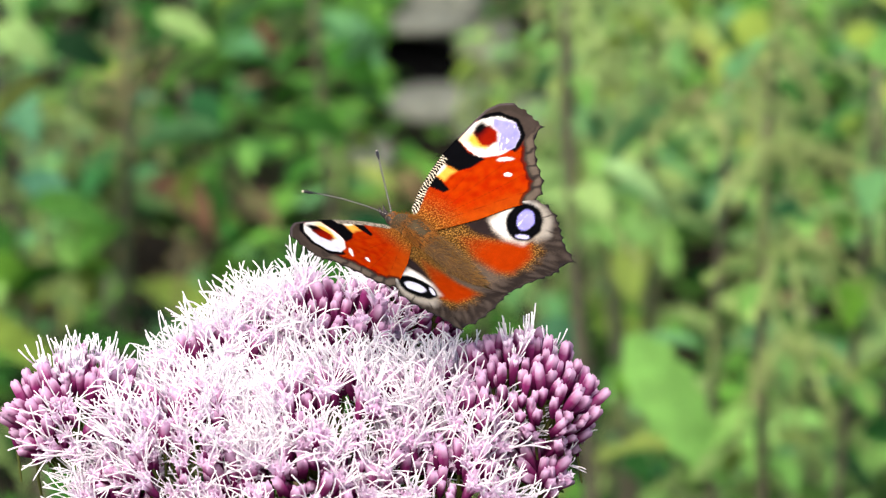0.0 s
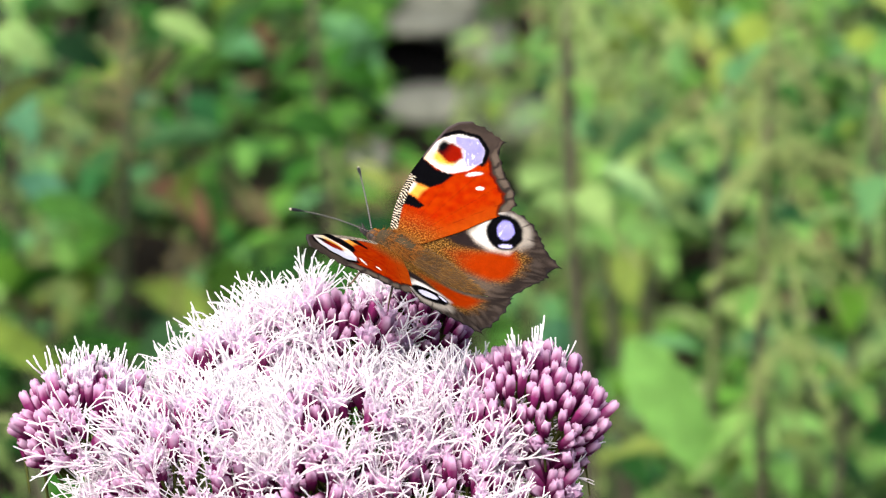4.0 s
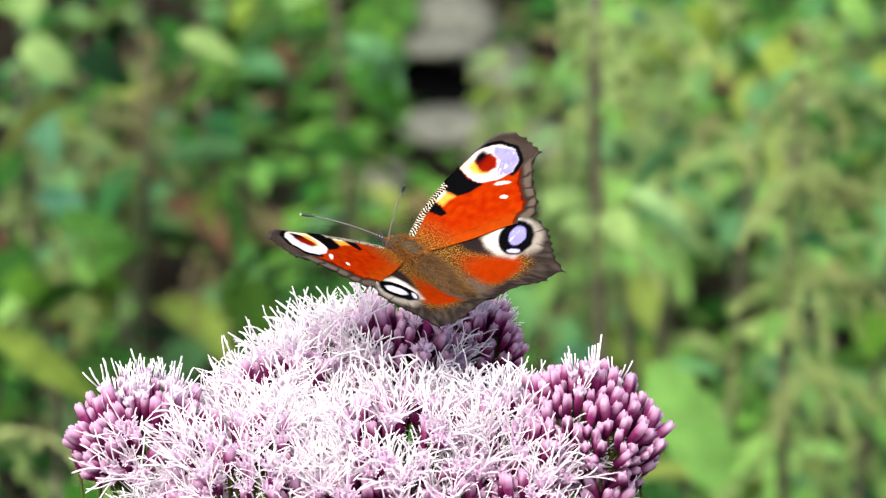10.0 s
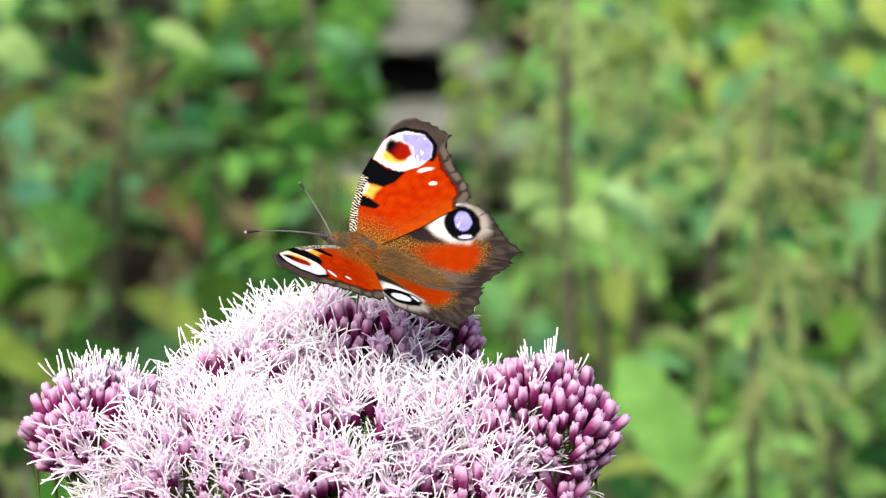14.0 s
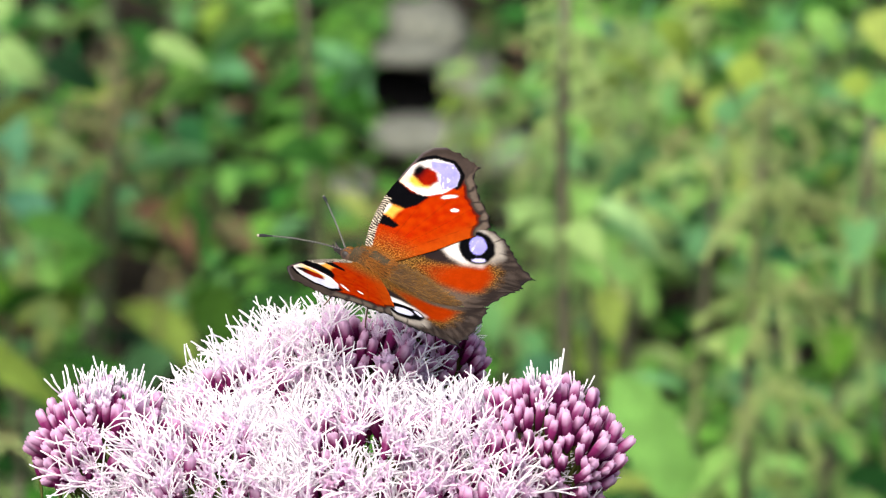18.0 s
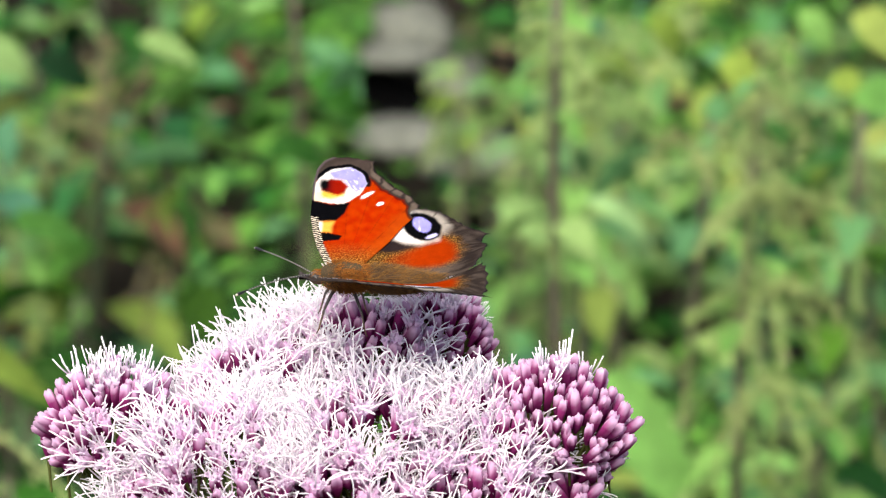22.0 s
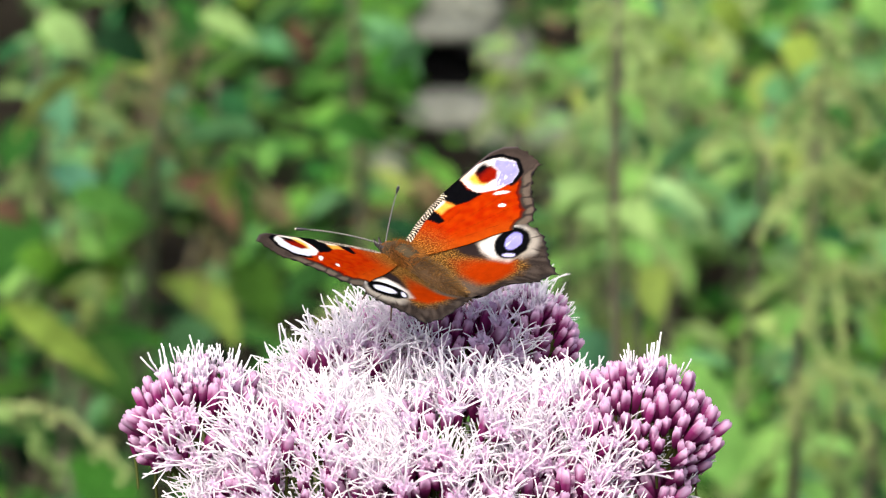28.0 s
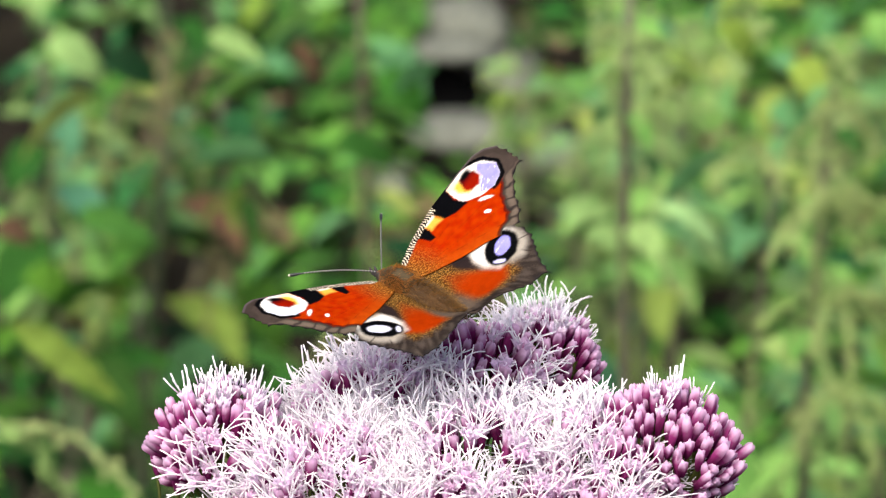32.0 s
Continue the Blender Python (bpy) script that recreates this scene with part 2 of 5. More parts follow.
def nettle(x, y, height, seed, strings=0.3, size=0.075, label="green stinging nettle with toothed leaves", mix=(82, 5, 8, 4, 1), deep=0.36, thick=1.0, tilt=None):
    rng = random.Random(seed)
    plant = thing("nettle", (x, y, 0), label, "nettle", "nettles behind the flower")
    lean, way = rng.uniform(0, 0.05), rng.uniform(0, math.tau)
    if tilt is not None:
        lean, way = abs(tilt), (0.0 if tilt > 0 else math.pi)

    def along(h):
        t = h / height
        return Vector((math.cos(way) * lean * t * t + 0.004 * math.sin(9 * t + seed), math.sin(way) * lean * t * t, h))
    form = Form()
    form.tube([along(height * k / 10) for k in range(11)], [thick * (0.0042 - 0.0022 * k / 10) for k in range(11)], 6, (1, 1, 1))
    part("stem", form.mesh("stem", STEM), plant)
    h, turn = max(height - deep, 0.05), rng.uniform(0, 360)
    while h < height:
        top = h / height
        long = size * (1.15 - 0.65 * max(0, (top - 0.6) / 0.4)) * rng.uniform(0.8, 1.15)
        for half in (0, 180):
            a = turn + half + rng.uniform(-18, 18)
            stalk = Vector((math.cos(radians(a)), math.sin(radians(a)), 0.5)) * long * 0.25
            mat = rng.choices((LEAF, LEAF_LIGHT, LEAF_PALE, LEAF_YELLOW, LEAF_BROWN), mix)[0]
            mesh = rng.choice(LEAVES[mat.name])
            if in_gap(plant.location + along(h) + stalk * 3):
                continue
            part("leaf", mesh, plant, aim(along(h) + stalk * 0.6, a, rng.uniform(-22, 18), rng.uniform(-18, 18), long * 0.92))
            if rng.random() < strings:
                for _ in range(2):
                    part("flower_string", rng.choice(STRINGS), plant, aim(along(h), a + rng.uniform(-50, 50), rng.uniform(-50, 10), 0, rng.uniform(0.4, 0.8)))
        h += rng.uniform(0.026, 0.046) * (1.4 - 0.7 * top)
        turn += 90
    return plant


def leaf_on(plant, place, turn, drop, long, mat, roll=0.0, which=0):
    ob = part("leaf", LEAVES[mat.name][which], plant, aim(Vector(place) - plant.location, turn, drop, roll, long))
    return ob


def stand(i, j, far, over=0.0):
    """The foot and height of a plant that reaches a place."""
    p = spot(i, j, far)
    return p.x, p.y, p.z + over


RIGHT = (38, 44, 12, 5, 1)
HUNG = "green stinging nettle hung with pale flower strings"
stem_a = nettle(*stand(39.0, 67.2, 1.95), 3, 0.35, 0.045, mix=RIGHT, deep=0.12, thick=1.25, tilt=-0.011)
stem_b = nettle(*stand(82.0, 45.0, 1.95), 4, 0.4, 0.04, HUNG, RIGHT, thick=1.0, tilt=-0.004)
stem_c = nettle(*stand(67.8, 39.0, 2.25), 5, 0.45, 0.055, HUNG, RIGHT)
stem_d = nettle(*stand(94.7, 43.0, 2.15), 6, 0.45, 0.055, HUNG, RIGHT)
stem_e = nettle(*stand(-78.0, 69.8, 2.75), 7, 0.15, 0.075, thick=1.5, tilt=0.01)
stem_f = nettle(*stand(-26.0, 67.2, 2.5), 8, 0.1, 0.06, deep=0.2, thick=1.1, tilt=-0.005)
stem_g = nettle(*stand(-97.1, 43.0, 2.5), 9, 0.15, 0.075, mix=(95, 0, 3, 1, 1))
stem_h = nettle(*stand(-51.5, 36.3, 2.9), 10, 0.1, 0.075)
rng_bed = random.Random(12)
for row in range(8):
    y = 2.2 + 0.3 * row
    for col in range(12):
        x = (-0.145 + 0.0265 * col + rng_bed.uniform(-0.012, 0.012)) * (y + 0.35)
        here = y + rng_bed.uniform(-0.13, 0.13)
        middle = -0.05 < x / here < 0.035
        right = x / here >= 0.0
        bare = -0.084 < x / here < -0.064 or x / here < -0.096
        if bare and 2.5 < y < 4.3 and rng_bed.random() < 0.65:
            continue
        if middle and (y > 3.0 or y < 2.4):
            continue
        if not right and rng_bed.random() < (0.3 if y < 3.1 else 0.1):
            continue
        height = 1.35 - here * math.tan(DIP) + here * rng_bed.uniform(-0.07, 0.045) - (0.05 * here if middle else 0.0)
        if y > 3.1 and not middle:
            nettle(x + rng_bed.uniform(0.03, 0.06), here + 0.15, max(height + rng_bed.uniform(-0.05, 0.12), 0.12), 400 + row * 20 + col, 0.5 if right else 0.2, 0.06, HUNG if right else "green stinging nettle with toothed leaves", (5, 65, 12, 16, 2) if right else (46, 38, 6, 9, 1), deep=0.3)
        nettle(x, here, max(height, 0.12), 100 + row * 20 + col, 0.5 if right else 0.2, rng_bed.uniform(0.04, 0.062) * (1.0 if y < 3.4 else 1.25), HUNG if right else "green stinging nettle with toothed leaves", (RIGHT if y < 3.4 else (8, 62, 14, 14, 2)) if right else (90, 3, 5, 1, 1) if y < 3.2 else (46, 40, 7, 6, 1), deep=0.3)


rng_side = random.Random(77)
for k in range(30):
    y = rng_side.uniform(2.1, 4.8)
    x = (-1) ** k * y * rng_side.uniform(0.2, 0.5)
    nettle(x, y, rng_side.uniform(0.4, 0.65) - 0.07 * y, 600 + k, 0.3, rng_side.uniform(0.05, 0.07), mix=(60, 25, 8, 5, 2), deep=0.3)


def spray(plant, a, b, seed, label, mat=CATKIN, beads=28, loose=0.0055):
    """A seed string hung with small pale seed clusters, from a to b."""
    rng = random.Random(seed)
    form = Form()
    path = [a.lerp(b, t / 10) + Vector((0, 0, 0.012 * math.sin(math.pi * t / 10))) - plant.location for t in range(11)]
    form.tube(path, 0.0009, 4, (1, 1, 1))
    for k in range(beads):
        t = rng.random() * 10
        p = path[int(t)].lerp(path[min(int(t) + 1, 10)], t % 1) + Vector((rng.gauss(0, 1), rng.gauss(0, 1), rng.gauss(0, 1))) * loose
        r = rng.uniform(0.0014, 0.0026)
        form.tube([p - Vector((0, 0, r)), p, p + Vector((0, 0, r))], [r * 0.3, r, r * 0.3], 5, (1, 1, 1))
    part("flower_string", form.mesh("flower_string", mat), plant, None, label)


def tassel(plant, a, b, seed):
    """A string of tiny seeds that arches out from its node and hangs down, with short side strings."""
    rng = random.Random(seed)
    form = Form()
    a, b = a - plant.location, b - plant.location
    knee = Vector((a.x * 0.35 + b.x * 0.65, a.y * 0.4 + b.y * 0.6, max(a.z, b.z) + 0.1 * abs(b.x - a.x)))
    path = [a.lerp(knee, t / 12).lerp(knee.lerp(b, t / 12), t / 12) for t in range(13)]
    form.tube(path, 0.0007, 4, (1, 1, 1))
    for k in range(60):
        t = rng.random() ** 0.8 * 12
        loose = 0.0024 * (1.3 - t / 20)
        p = path[int(t)].lerp(path[min(int(t) + 1, 12)], t % 1) + Vector((rng.gauss(0, 1), rng.gauss(0, 1), rng.gauss(-0.3, 1))) * loose
        q = rng.uniform(0.0007, 0.0015)
        form.tube([p - Vector((0, 0, q)), p, p + Vector((0, 0, q))], [q * 0.3, q, q * 0.3], 4, (1, 1, 1))
    part("flower_string", form.mesh("flower_string", PALE), plant, None, "pale hanging seed string")


near_left = nettle(spot(-113.2, -34.7, 1.9).x, spot(-113.2, -34.7, 1.9).y, spot(-113.2, -34.7, 1.9).z + 0.01, 77, 0.3, 0.05, HUNG, deep=0.05)
for k, (a, b) in enumerate(((spot(-113.2, -41.0, 1.9), spot(-81.0, -58.0, 1.88)), (spot(-113.2, -44.0, 1.9), spot(-99.0, -58.0, 1.92)))):
    spray(near_left, a, b, k, "pale seed string", CATKIN, 34, 0.0024)
leaf_on(near_left, spot(-114.5, 6.2, 2.3), -5, 12, 0.026, LEAF_BROWN, 40, 1)


def undergrowth():
    """Low leaves that cover the soil between the nettles."""
    rng = random.Random(4)
    form = Form()
    for k in range(17000):
        y = rng.uniform(2.6, 5.6)
        x = rng.uniform(-0.2, 0.2) * y
        if k >= 5200:
            x, y = rng.uniform(-3.0, 3.0), rng.uniform(1.3, 7.0)
            if abs(x) < 0.2 * y or (y < 2.2 and rng.random() < 0.6):
                continue
        if abs(x / y - 0.004) < 0.012 and 3.8 < y < 4.6:
            continue
        long, a, z = rng.uniform(0.03, 0.07), rng.uniform(0, math.tau), rng.uniform(0.01, 0.09)
        p, d = Vector((x, y, z)), Vector((math.cos(a), math.sin(a), rng.uniform(-0.2, 0.5)))
        e = Vector((-d.y, d.x, rng.uniform(-0.4, 0.4))).normalized() * long * 0.26
        if (x < -0.03 * y and rng.random() < 0.4) or in_gap(p):
            continue
        if (-0.09 < x / y < -0.06 or x / y < -0.093) and 3.3 < y < 4.5 and rng.random() < 0.7:
            continue
        c = mixed((0.012, 0.08, 0.01), (0.09, 0.22, 0.03), rng.random()) if rng.random() < 0.94 else (0.14, 0.1, 0.05)
        n0 = len(form.v)
        form.v += [p, p + d * long * 0.4 + e, p + d * long - Vector((0, 0, 0.3 * long)), p + d * long * 0.4 - e, p + d * long * 0.45 - Vector((0, 0, 0.12 * long))]
        form.c += [c] * 5
        form.f += [(n0, n0 + 4, n0 + 1), (n0 + 4, n0 + 2, n0 + 1), (n0, n0 + 3, n0 + 4), (n0 + 4, n0 + 3, n0 + 2)]
    tagged(new("undergrowth", form.mesh("undergrowth", LOW)), "low green leaves covering the soil between the nettles", "undergrowth", kind="stuff")


undergrowth()

# single leaves that stand out
part("leaf", leaf_mesh("leaf", BROAD, 0.36, 0.5, 0.3, 0.1, 63), stem_a, aim(spot(46.0, -25.3, 2.0) - stem_a.location, -44, 48, 50, 0.088), "broad light green leaf")
leaf_on(stem_c, spot(57.0, 27.0, 1.98), 190, 28, 0.045, LEAF_PALE, 50, 2)
leaf_on(stem_e, spot(-51.0, 24.0, 2.2), 182, -2, 0.045, LEAF_PALE, 55, 2)
for plant, i, j, turn, drop, long, mat, roll, which in (
        (stem_f, -50, 44, 176, 6, 0.046, LEAF_LIGHT, 30, 1), (stem_e, -91, 46, 10, 14, 0.04, LEAF, 36, 0), (stem_f, -26, 43, -8, 12, 0.042, LEAF, 34, 3),
        (stem_f, -12, 47, 170, 30, 0.036, LEAF_PALE, 45, 1), (stem_g, -96, 8, 8, 10, 0.045, LEAF, 32, 2), (stem_h, -40, 2, 186, 14, 0.05, LEAF, 38, 1),
        (stem_h, -56, 17, 190, 50, 0.03, LEAF_YELLOW, 40, 3), (stem_g, -86, -8, 172, 8, 0.045, LEAF, 32, 0), (stem_e, -66, 52, 0, 18, 0.036, LEAF_LIGHT, 32, 2),
        (stem_f, -35, 27, 12, 8, 0.04, LEAF, 30, 0), (stem_g, -104, 50, -14, 16, 0.04, LEAF_LIGHT, 34, 1), (stem_f, -38, 58, 168, 20, 0.038, LEAF_LIGHT, 30, 2),
        (stem_h, -30, -10, 20, 10, 0.045, LEAF, 34, 0), (stem_g, -108, -6, 6, 12, 0.042, LEAF, 30, 3)):
    leaf_on(plant, spot(i, j, 2.25), turn, drop, long, mat, roll, which)
leaf_on(stem_f, spot(-24.7, 51.1, 2.5), -30, 30, 0.045, LEAF_PALE, 40, 0)
leaf_on(stem_f, spot(-40.8, 56.4, 2.6), 200, 20, 0.05, LEAF_PALE, 50, 1)
leaf_on(stem_a, spot(19.6, 14.9, 2.3), -10, 30, 0.05, LEAF_LIGHT, 50, 2)
leaf_on(stem_a, spot(23.6, -22.7, 2.3), 10, 40, 0.06, LEAF_PALE, 50, 1)
leaf_on(stem_g, spot(-92.0, 37.0, 2.3), 205, 25, 0.055, LEAF_YELLOW, 50, 2)
leaf_on(stem_h, spot(-58.9, 12.9, 2.7), 200, 25, 0.032, LEAF_YELLOW, 50, 1)
leaf_on(stem_e, spot(-71.0, 11.0, 2.7), 200, 40, 0.02, LEAF_BROWN, 40, 1)
leaf_on(stem_g, spot(-101.5, -14.6, 2.6), -10, 10, 0.03, LEAF_BROWN, 60, 0)
leaf_on(stem_e, spot(-43.4, 51.1, 2.8), -20, 50, 0.03, LEAF_BROWN, 30, 2)
for k in range(26):
    rng_bed = random.Random(900 + k)
    plant = (stem_b, stem_c, stem_d)[k % 3]
    leaf_on(plant, plant.location + Vector((rng_bed.uniform(-0.07, 0.05), rng_bed.uniform(-0.02, 0.14), 1.35 - plant.location.y * math.tan(DIP) + rng_bed.uniform(0.03, 0.15))), rng_bed.uniform(150, 390), rng_bed.uniform(-5, 30), rng_bed.uniform(0.024, 0.042), rng_bed.choice((LEAF_YELLOW, LEAF_LIGHT, LEAF_LIGHT, LEAF_PALE)), rng_bed.uniform(20, 55), k % 4)
rng_bed = random.Random(31)
for k in range(13):
    i, j = (rng_bed.uniform(-100, -50), rng_bed.uniform(28, 64)) if k < 6 else (rng_bed.uniform(8, 50), rng_bed.uniform(30, 64))
    nettle(*stand(i, j, rng_bed.uniform(2.6, 3.3)), 800 + k, 0.35 if k < 6 else 0.8, rng_bed.uniform(0.045, 0.06), mix=(8, 52, 18, 20, 2), deep=0.17)
for k in range(5):
    i, j, far = rng_bed.uniform(-88, -62), rng_bed.uniform(18, 52), rng_bed.uniform(2.6, 2.85)
    spray(stem_e, spot(i, j, far), spot(i + rng_bed.uniform(-10, 6), j - rng_bed.uniform(10, 26), far), 60 + k, "dry beige seed string", DRY, 16)
for k in range(3):
    i, j, far = rng_bed.uniform(-74, -60), rng_bed.uniform(-8, 8), rng_bed.uniform(2.7, 2.9)
    spray(stem_h, spot(i, j, far), spot(i + rng_bed.uniform(-8, 8), j - rng_bed.uniform(6, 16), far), 80 + k, "dry beige seed string", DRY, 16)
for k in range(14):
    i, j, far = rng_bed.uniform(15, 100), rng_bed.uniform(25, 62), rng_bed.uniform(2.05, 2.4)
    spray(stem_a if i < 55 else stem_c, spot(i, j, far), spot(i + rng_bed.uniform(-22, 22), j - rng_bed.uniform(4, 20), far), 90 + k, "pale hanging seed string", CATKIN, 30)
ARCHED, BLADE = leaf_mesh("leaf", ARCH, 0.24, 1.2, 0.3, 0.2, 61), leaf_mesh("leaf", LEAF_YELLOW, 0.24, 0.3, 0.2, 0.1, 62)
part("leaf", ARCHED, stem_a, aim(spot(40.0, 15.5, 1.93) - stem_a.location, -12, 14, 28, 0.046), "pale green arching leaf")
part("leaf", BLADE, stem_g, aim(spot(-111.0, -17.0, 2.05) - stem_g.location, 0, 36, 62, 0.068), "yellowed narrow leaf")
HUNG_FROM = {
    (80.6, 40.4): ((69, 27), (92, 28), (76, 24)),
    (81.3, 19.5): ((65.8, 1.8), (71, 4.5), (76.5, -4), (88, 2.8), (95.3, -8), (103.5, 12), (101, -1)),
    (84.0, -3.9): ((70.5, -21.5), (77, -20), (86.6, -23), (96, -21.3), (105, -20), (64, -13)),
    (84.6, -26.7): ((70.5, -53), (75, -43), (93.3, -48), (104.5, -44), (85, -52), (98, -38)),
}
for n, (node, ends) in enumerate(HUNG_FROM.items()):
    for k, end in enumerate(ends):
        tassel(stem_b, spot(*node, 1.93), spot(*end, 1.88 + 0.02 * ((k * 3 + n) % 4)), 20 + 10 * n + k)
tassel(stem_c, spot(62.0, 30.0, 1.95), spot(52.5, 20.0, 1.93), 70)
tassel(stem_c, spot(62.0, 30.0, 1.95), spot(70.0, 17.0, 1.93), 71)


# ---- stones ----
def stone(place, size, seed, label):
    bm = bmesh.new()
    bmesh.ops.create_icosphere(bm, subdivisions=4, radius=1)
    for v in bm.verts:
        n = noise.fractal(v.co * 1.1 + Vector((seed, 0, 0)), 1.0, 2.0, 4)
        v.co = Vector((v.co.x * size[0], v.co.y * size[1], v.co.z * size[2])) * (1 + 0.22 * n)
        if v.co.z < -0.4 * size[2]:
            v.co.z = -0.4 * size[2]
    me = bpy.data.meshes.new("stone")
    bm.to_mesh(me)
    bm.free()
    me.materials.append(STONE)
    me.polygons.foreach_set("use_smooth", [True] * len(me.polygons))
    ob = new("stone", me)
    ob.location = place
    return tagged(ob, label, "stone", "stones on the ground")


LABEL = "pale grey weathered stone on the soil"
stone(spot(1.5, 56.4, 4.45), (0.044, 0.05, 0.03), 3, LABEL)
# bowl between the stones; its near-black colour stands in for the shade inside
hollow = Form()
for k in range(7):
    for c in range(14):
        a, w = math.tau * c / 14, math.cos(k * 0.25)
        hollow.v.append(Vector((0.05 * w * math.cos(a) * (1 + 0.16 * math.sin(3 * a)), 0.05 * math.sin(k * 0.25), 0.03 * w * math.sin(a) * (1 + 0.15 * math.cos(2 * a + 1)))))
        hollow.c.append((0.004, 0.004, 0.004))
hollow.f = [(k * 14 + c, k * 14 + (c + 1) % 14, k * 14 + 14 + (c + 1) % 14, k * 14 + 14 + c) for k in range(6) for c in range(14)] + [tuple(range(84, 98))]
burrow = new("burrow", hollow.mesh("burrow", material("hollow_shade", 0.95, (0.004, 0.004, 0.004), grain=(90, 0.3), gloss=0.02)))
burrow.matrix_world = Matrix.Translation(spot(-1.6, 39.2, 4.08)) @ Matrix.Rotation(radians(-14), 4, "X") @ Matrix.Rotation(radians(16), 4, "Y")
tagged(burrow, "hollow between pale stones, its shade put in as near-black colour", "burrow", kind="structure")
stone(spot(11.5, 43.0, 4.25), (0.03, 0.05, 0.03), 31, LABEL)
stone(spot(-2.0, 50.0, 4.3), (0.045, 0.035, 0.011), 41, LABEL)
stone(spot(15.5, 26.5, 4.0), (0.058, 0.05, 0.018), 8, LABEL)
stone(spot(0.5, 31.0, 4.0), (0.052, 0.04, 0.014), 23, LABEL)
stone(spot(-16.0, 18.9, 3.9), (0.02, 0.03, 0.014), 13, LABEL)
for k, (i, j) in enumerate(((14.2, 56.4), (20.9, 39.0), (-23.1, 32.3), (29.0, 51.1))):
    nettle(*stand(i, j, 3.85 - 0.05 * k), 700 + k, 0.7, 0.05, HUNG, (20, 45, 25, 10, 0), deep=0.09, thick=0.8)

# ---- hemp agrimony ----
MAGENTA, ROSE, BLUSH, LILAC, WHITE, GREEN = (0.1, 0.005, 0.045), (0.33, 0.04, 0.19), (0.76, 0.52, 0.72), (0.83, 0.69, 0.83), (0.94, 0.9, 0.93), (0.1, 0.115, 0.03)


def bud_form(seed):
    """A closed flower head on its stalk, its foot at the origin, along +z."""
    rng = random.Random(seed)
    form = Form()
    long, wide = rng.uniform(0.005, 0.0071), rng.uniform(0.0008, 0.00106)
    bend = rng.uniform(-0.0005, 0.0005)
    form.tube([(0, 0, -0.007), (bend, 0, -0.003), (0, 0, 0)], [0.00025, 0.0003, 0.00035], 4, GREEN, False)
    n0 = len(form.v)
    sides = 8
    shape = ((0.0, 0.36), (0.12, 0.6), (0.4, 0.86), (0.66, 1.0), (0.8, 0.95), (0.93, 0.7), (1.02, 0.3))
    dark = mixed(MAGENTA, ROSE, rng.random() * 0.6)
    for t, w in shape:
        for s in range(sides):
            a = math.tau * s / sides
            ridge = 1 + 0.2 * (s % 2) * (1 if t < 0.9 else 2.5)
            r = wide * w * ridge
            form.v.append(Vector((math.cos(a) * r + bend * t, math.sin(a) * r, long * t + (0.00045 * (s % 2) if t > 0.9 else 0))))
            form.c.append(mixed(mixed(dark, ROSE, smooth(0.15, 0.75, t) * (1.0 if s % 2 else 0.55)), BLUSH, smooth(0.65, 1.0, t + 0.07 * (s % 3 - 1))))
    for k in range(len(shape) - 1):
        for s in range(sides):
            a, b = n0 + k * sides + s, n0 + k * sides + (s + 1) % sides
            form.f.append((a, b, b + sides, a + sides))
    form.f.append(tuple(range(n0 + 6 * sides, n0 + 7 * sides)))
    return form


def bloom_form(seed, lush=1.0, threads=2):
    """An open flower head: a sheath of bracts, five little star flowers and the long pale threads from their mouths."""
    rng = random.Random(seed)
    form = Form()
    form.add(bud_form(seed + 50), Matrix.Diagonal((0.95, 0.95, 0.95, 1)))
    for k in range(5):
        a = math.tau * k / 5 + rng.uniform(-0.3, 0.3)
        out = Vector((math.cos(a), math.sin(a), 0))
        foot, top = out * 0.0006 + Vector((0, 0, 0.0038)), out * rng.uniform(0.0011, 0.0019) + Vector((0, 0, rng.uniform(0.0056, 0.0068)))
        tone = mixed(LILAC, BLUSH, rng.random())
        form.tube([foot, foot.lerp(top, 0.55), top], [0.0003, 0.00042, 0.00072], 5, [ROSE, tone, mixed(tone, WHITE, 0.3)], False)
        way = (top - foot).normalized()
        side = way.orthogonal().normalized()
        for s in range(5):
            b = math.tau * s / 5
            d = side * math.cos(b) + way.cross(side) * math.sin(b)
            e = way.cross(d) * 0.00036
            n0 = len(form.v)
            form.v += [top + d * 0.0005 + e, top + d * 0.0005 - e, top + d * 0.0011 + way * 0.0003]
            form.c += [tone, tone, mixed(tone, WHITE, 0.6)]
            form.f.append((n0, n0 + 1, n0 + 2))
        for _ in range(threads if rng.random() < 0.85 else 1):
            b = rng.uniform(0, math.tau)
            aside = Vector((math.cos(b), math.sin(b), 0))
            long, spread, curl = rng.uniform(0.0052, 0.0088) * lush, rng.uniform(0.15, 0.95), rng.uniform(-0.9, 1.5)
            twist = way.cross(aside) * rng.uniform(-0.6, 0.6)
            p = top - way * 0.0004
            path = [p]
            for s in range(6):
                t = s / 5
                go = (way + aside * (spread * (0.4 + t) + curl * t * t) + twist * t + out * 0.25).normalized()
                p = p + go * long / 6
                path.append(p)
            thick = rng.uniform(0.00013, 0.00019)
            form.tube(path, [thick * 0.85, thick, thick, thick, thick, thick * 1.15, thick * 0.8], 3, [LILAC, mixed(LILAC, WHITE, 0.7), WHITE, WHITE, WHITE, WHITE, WHITE])
    return form


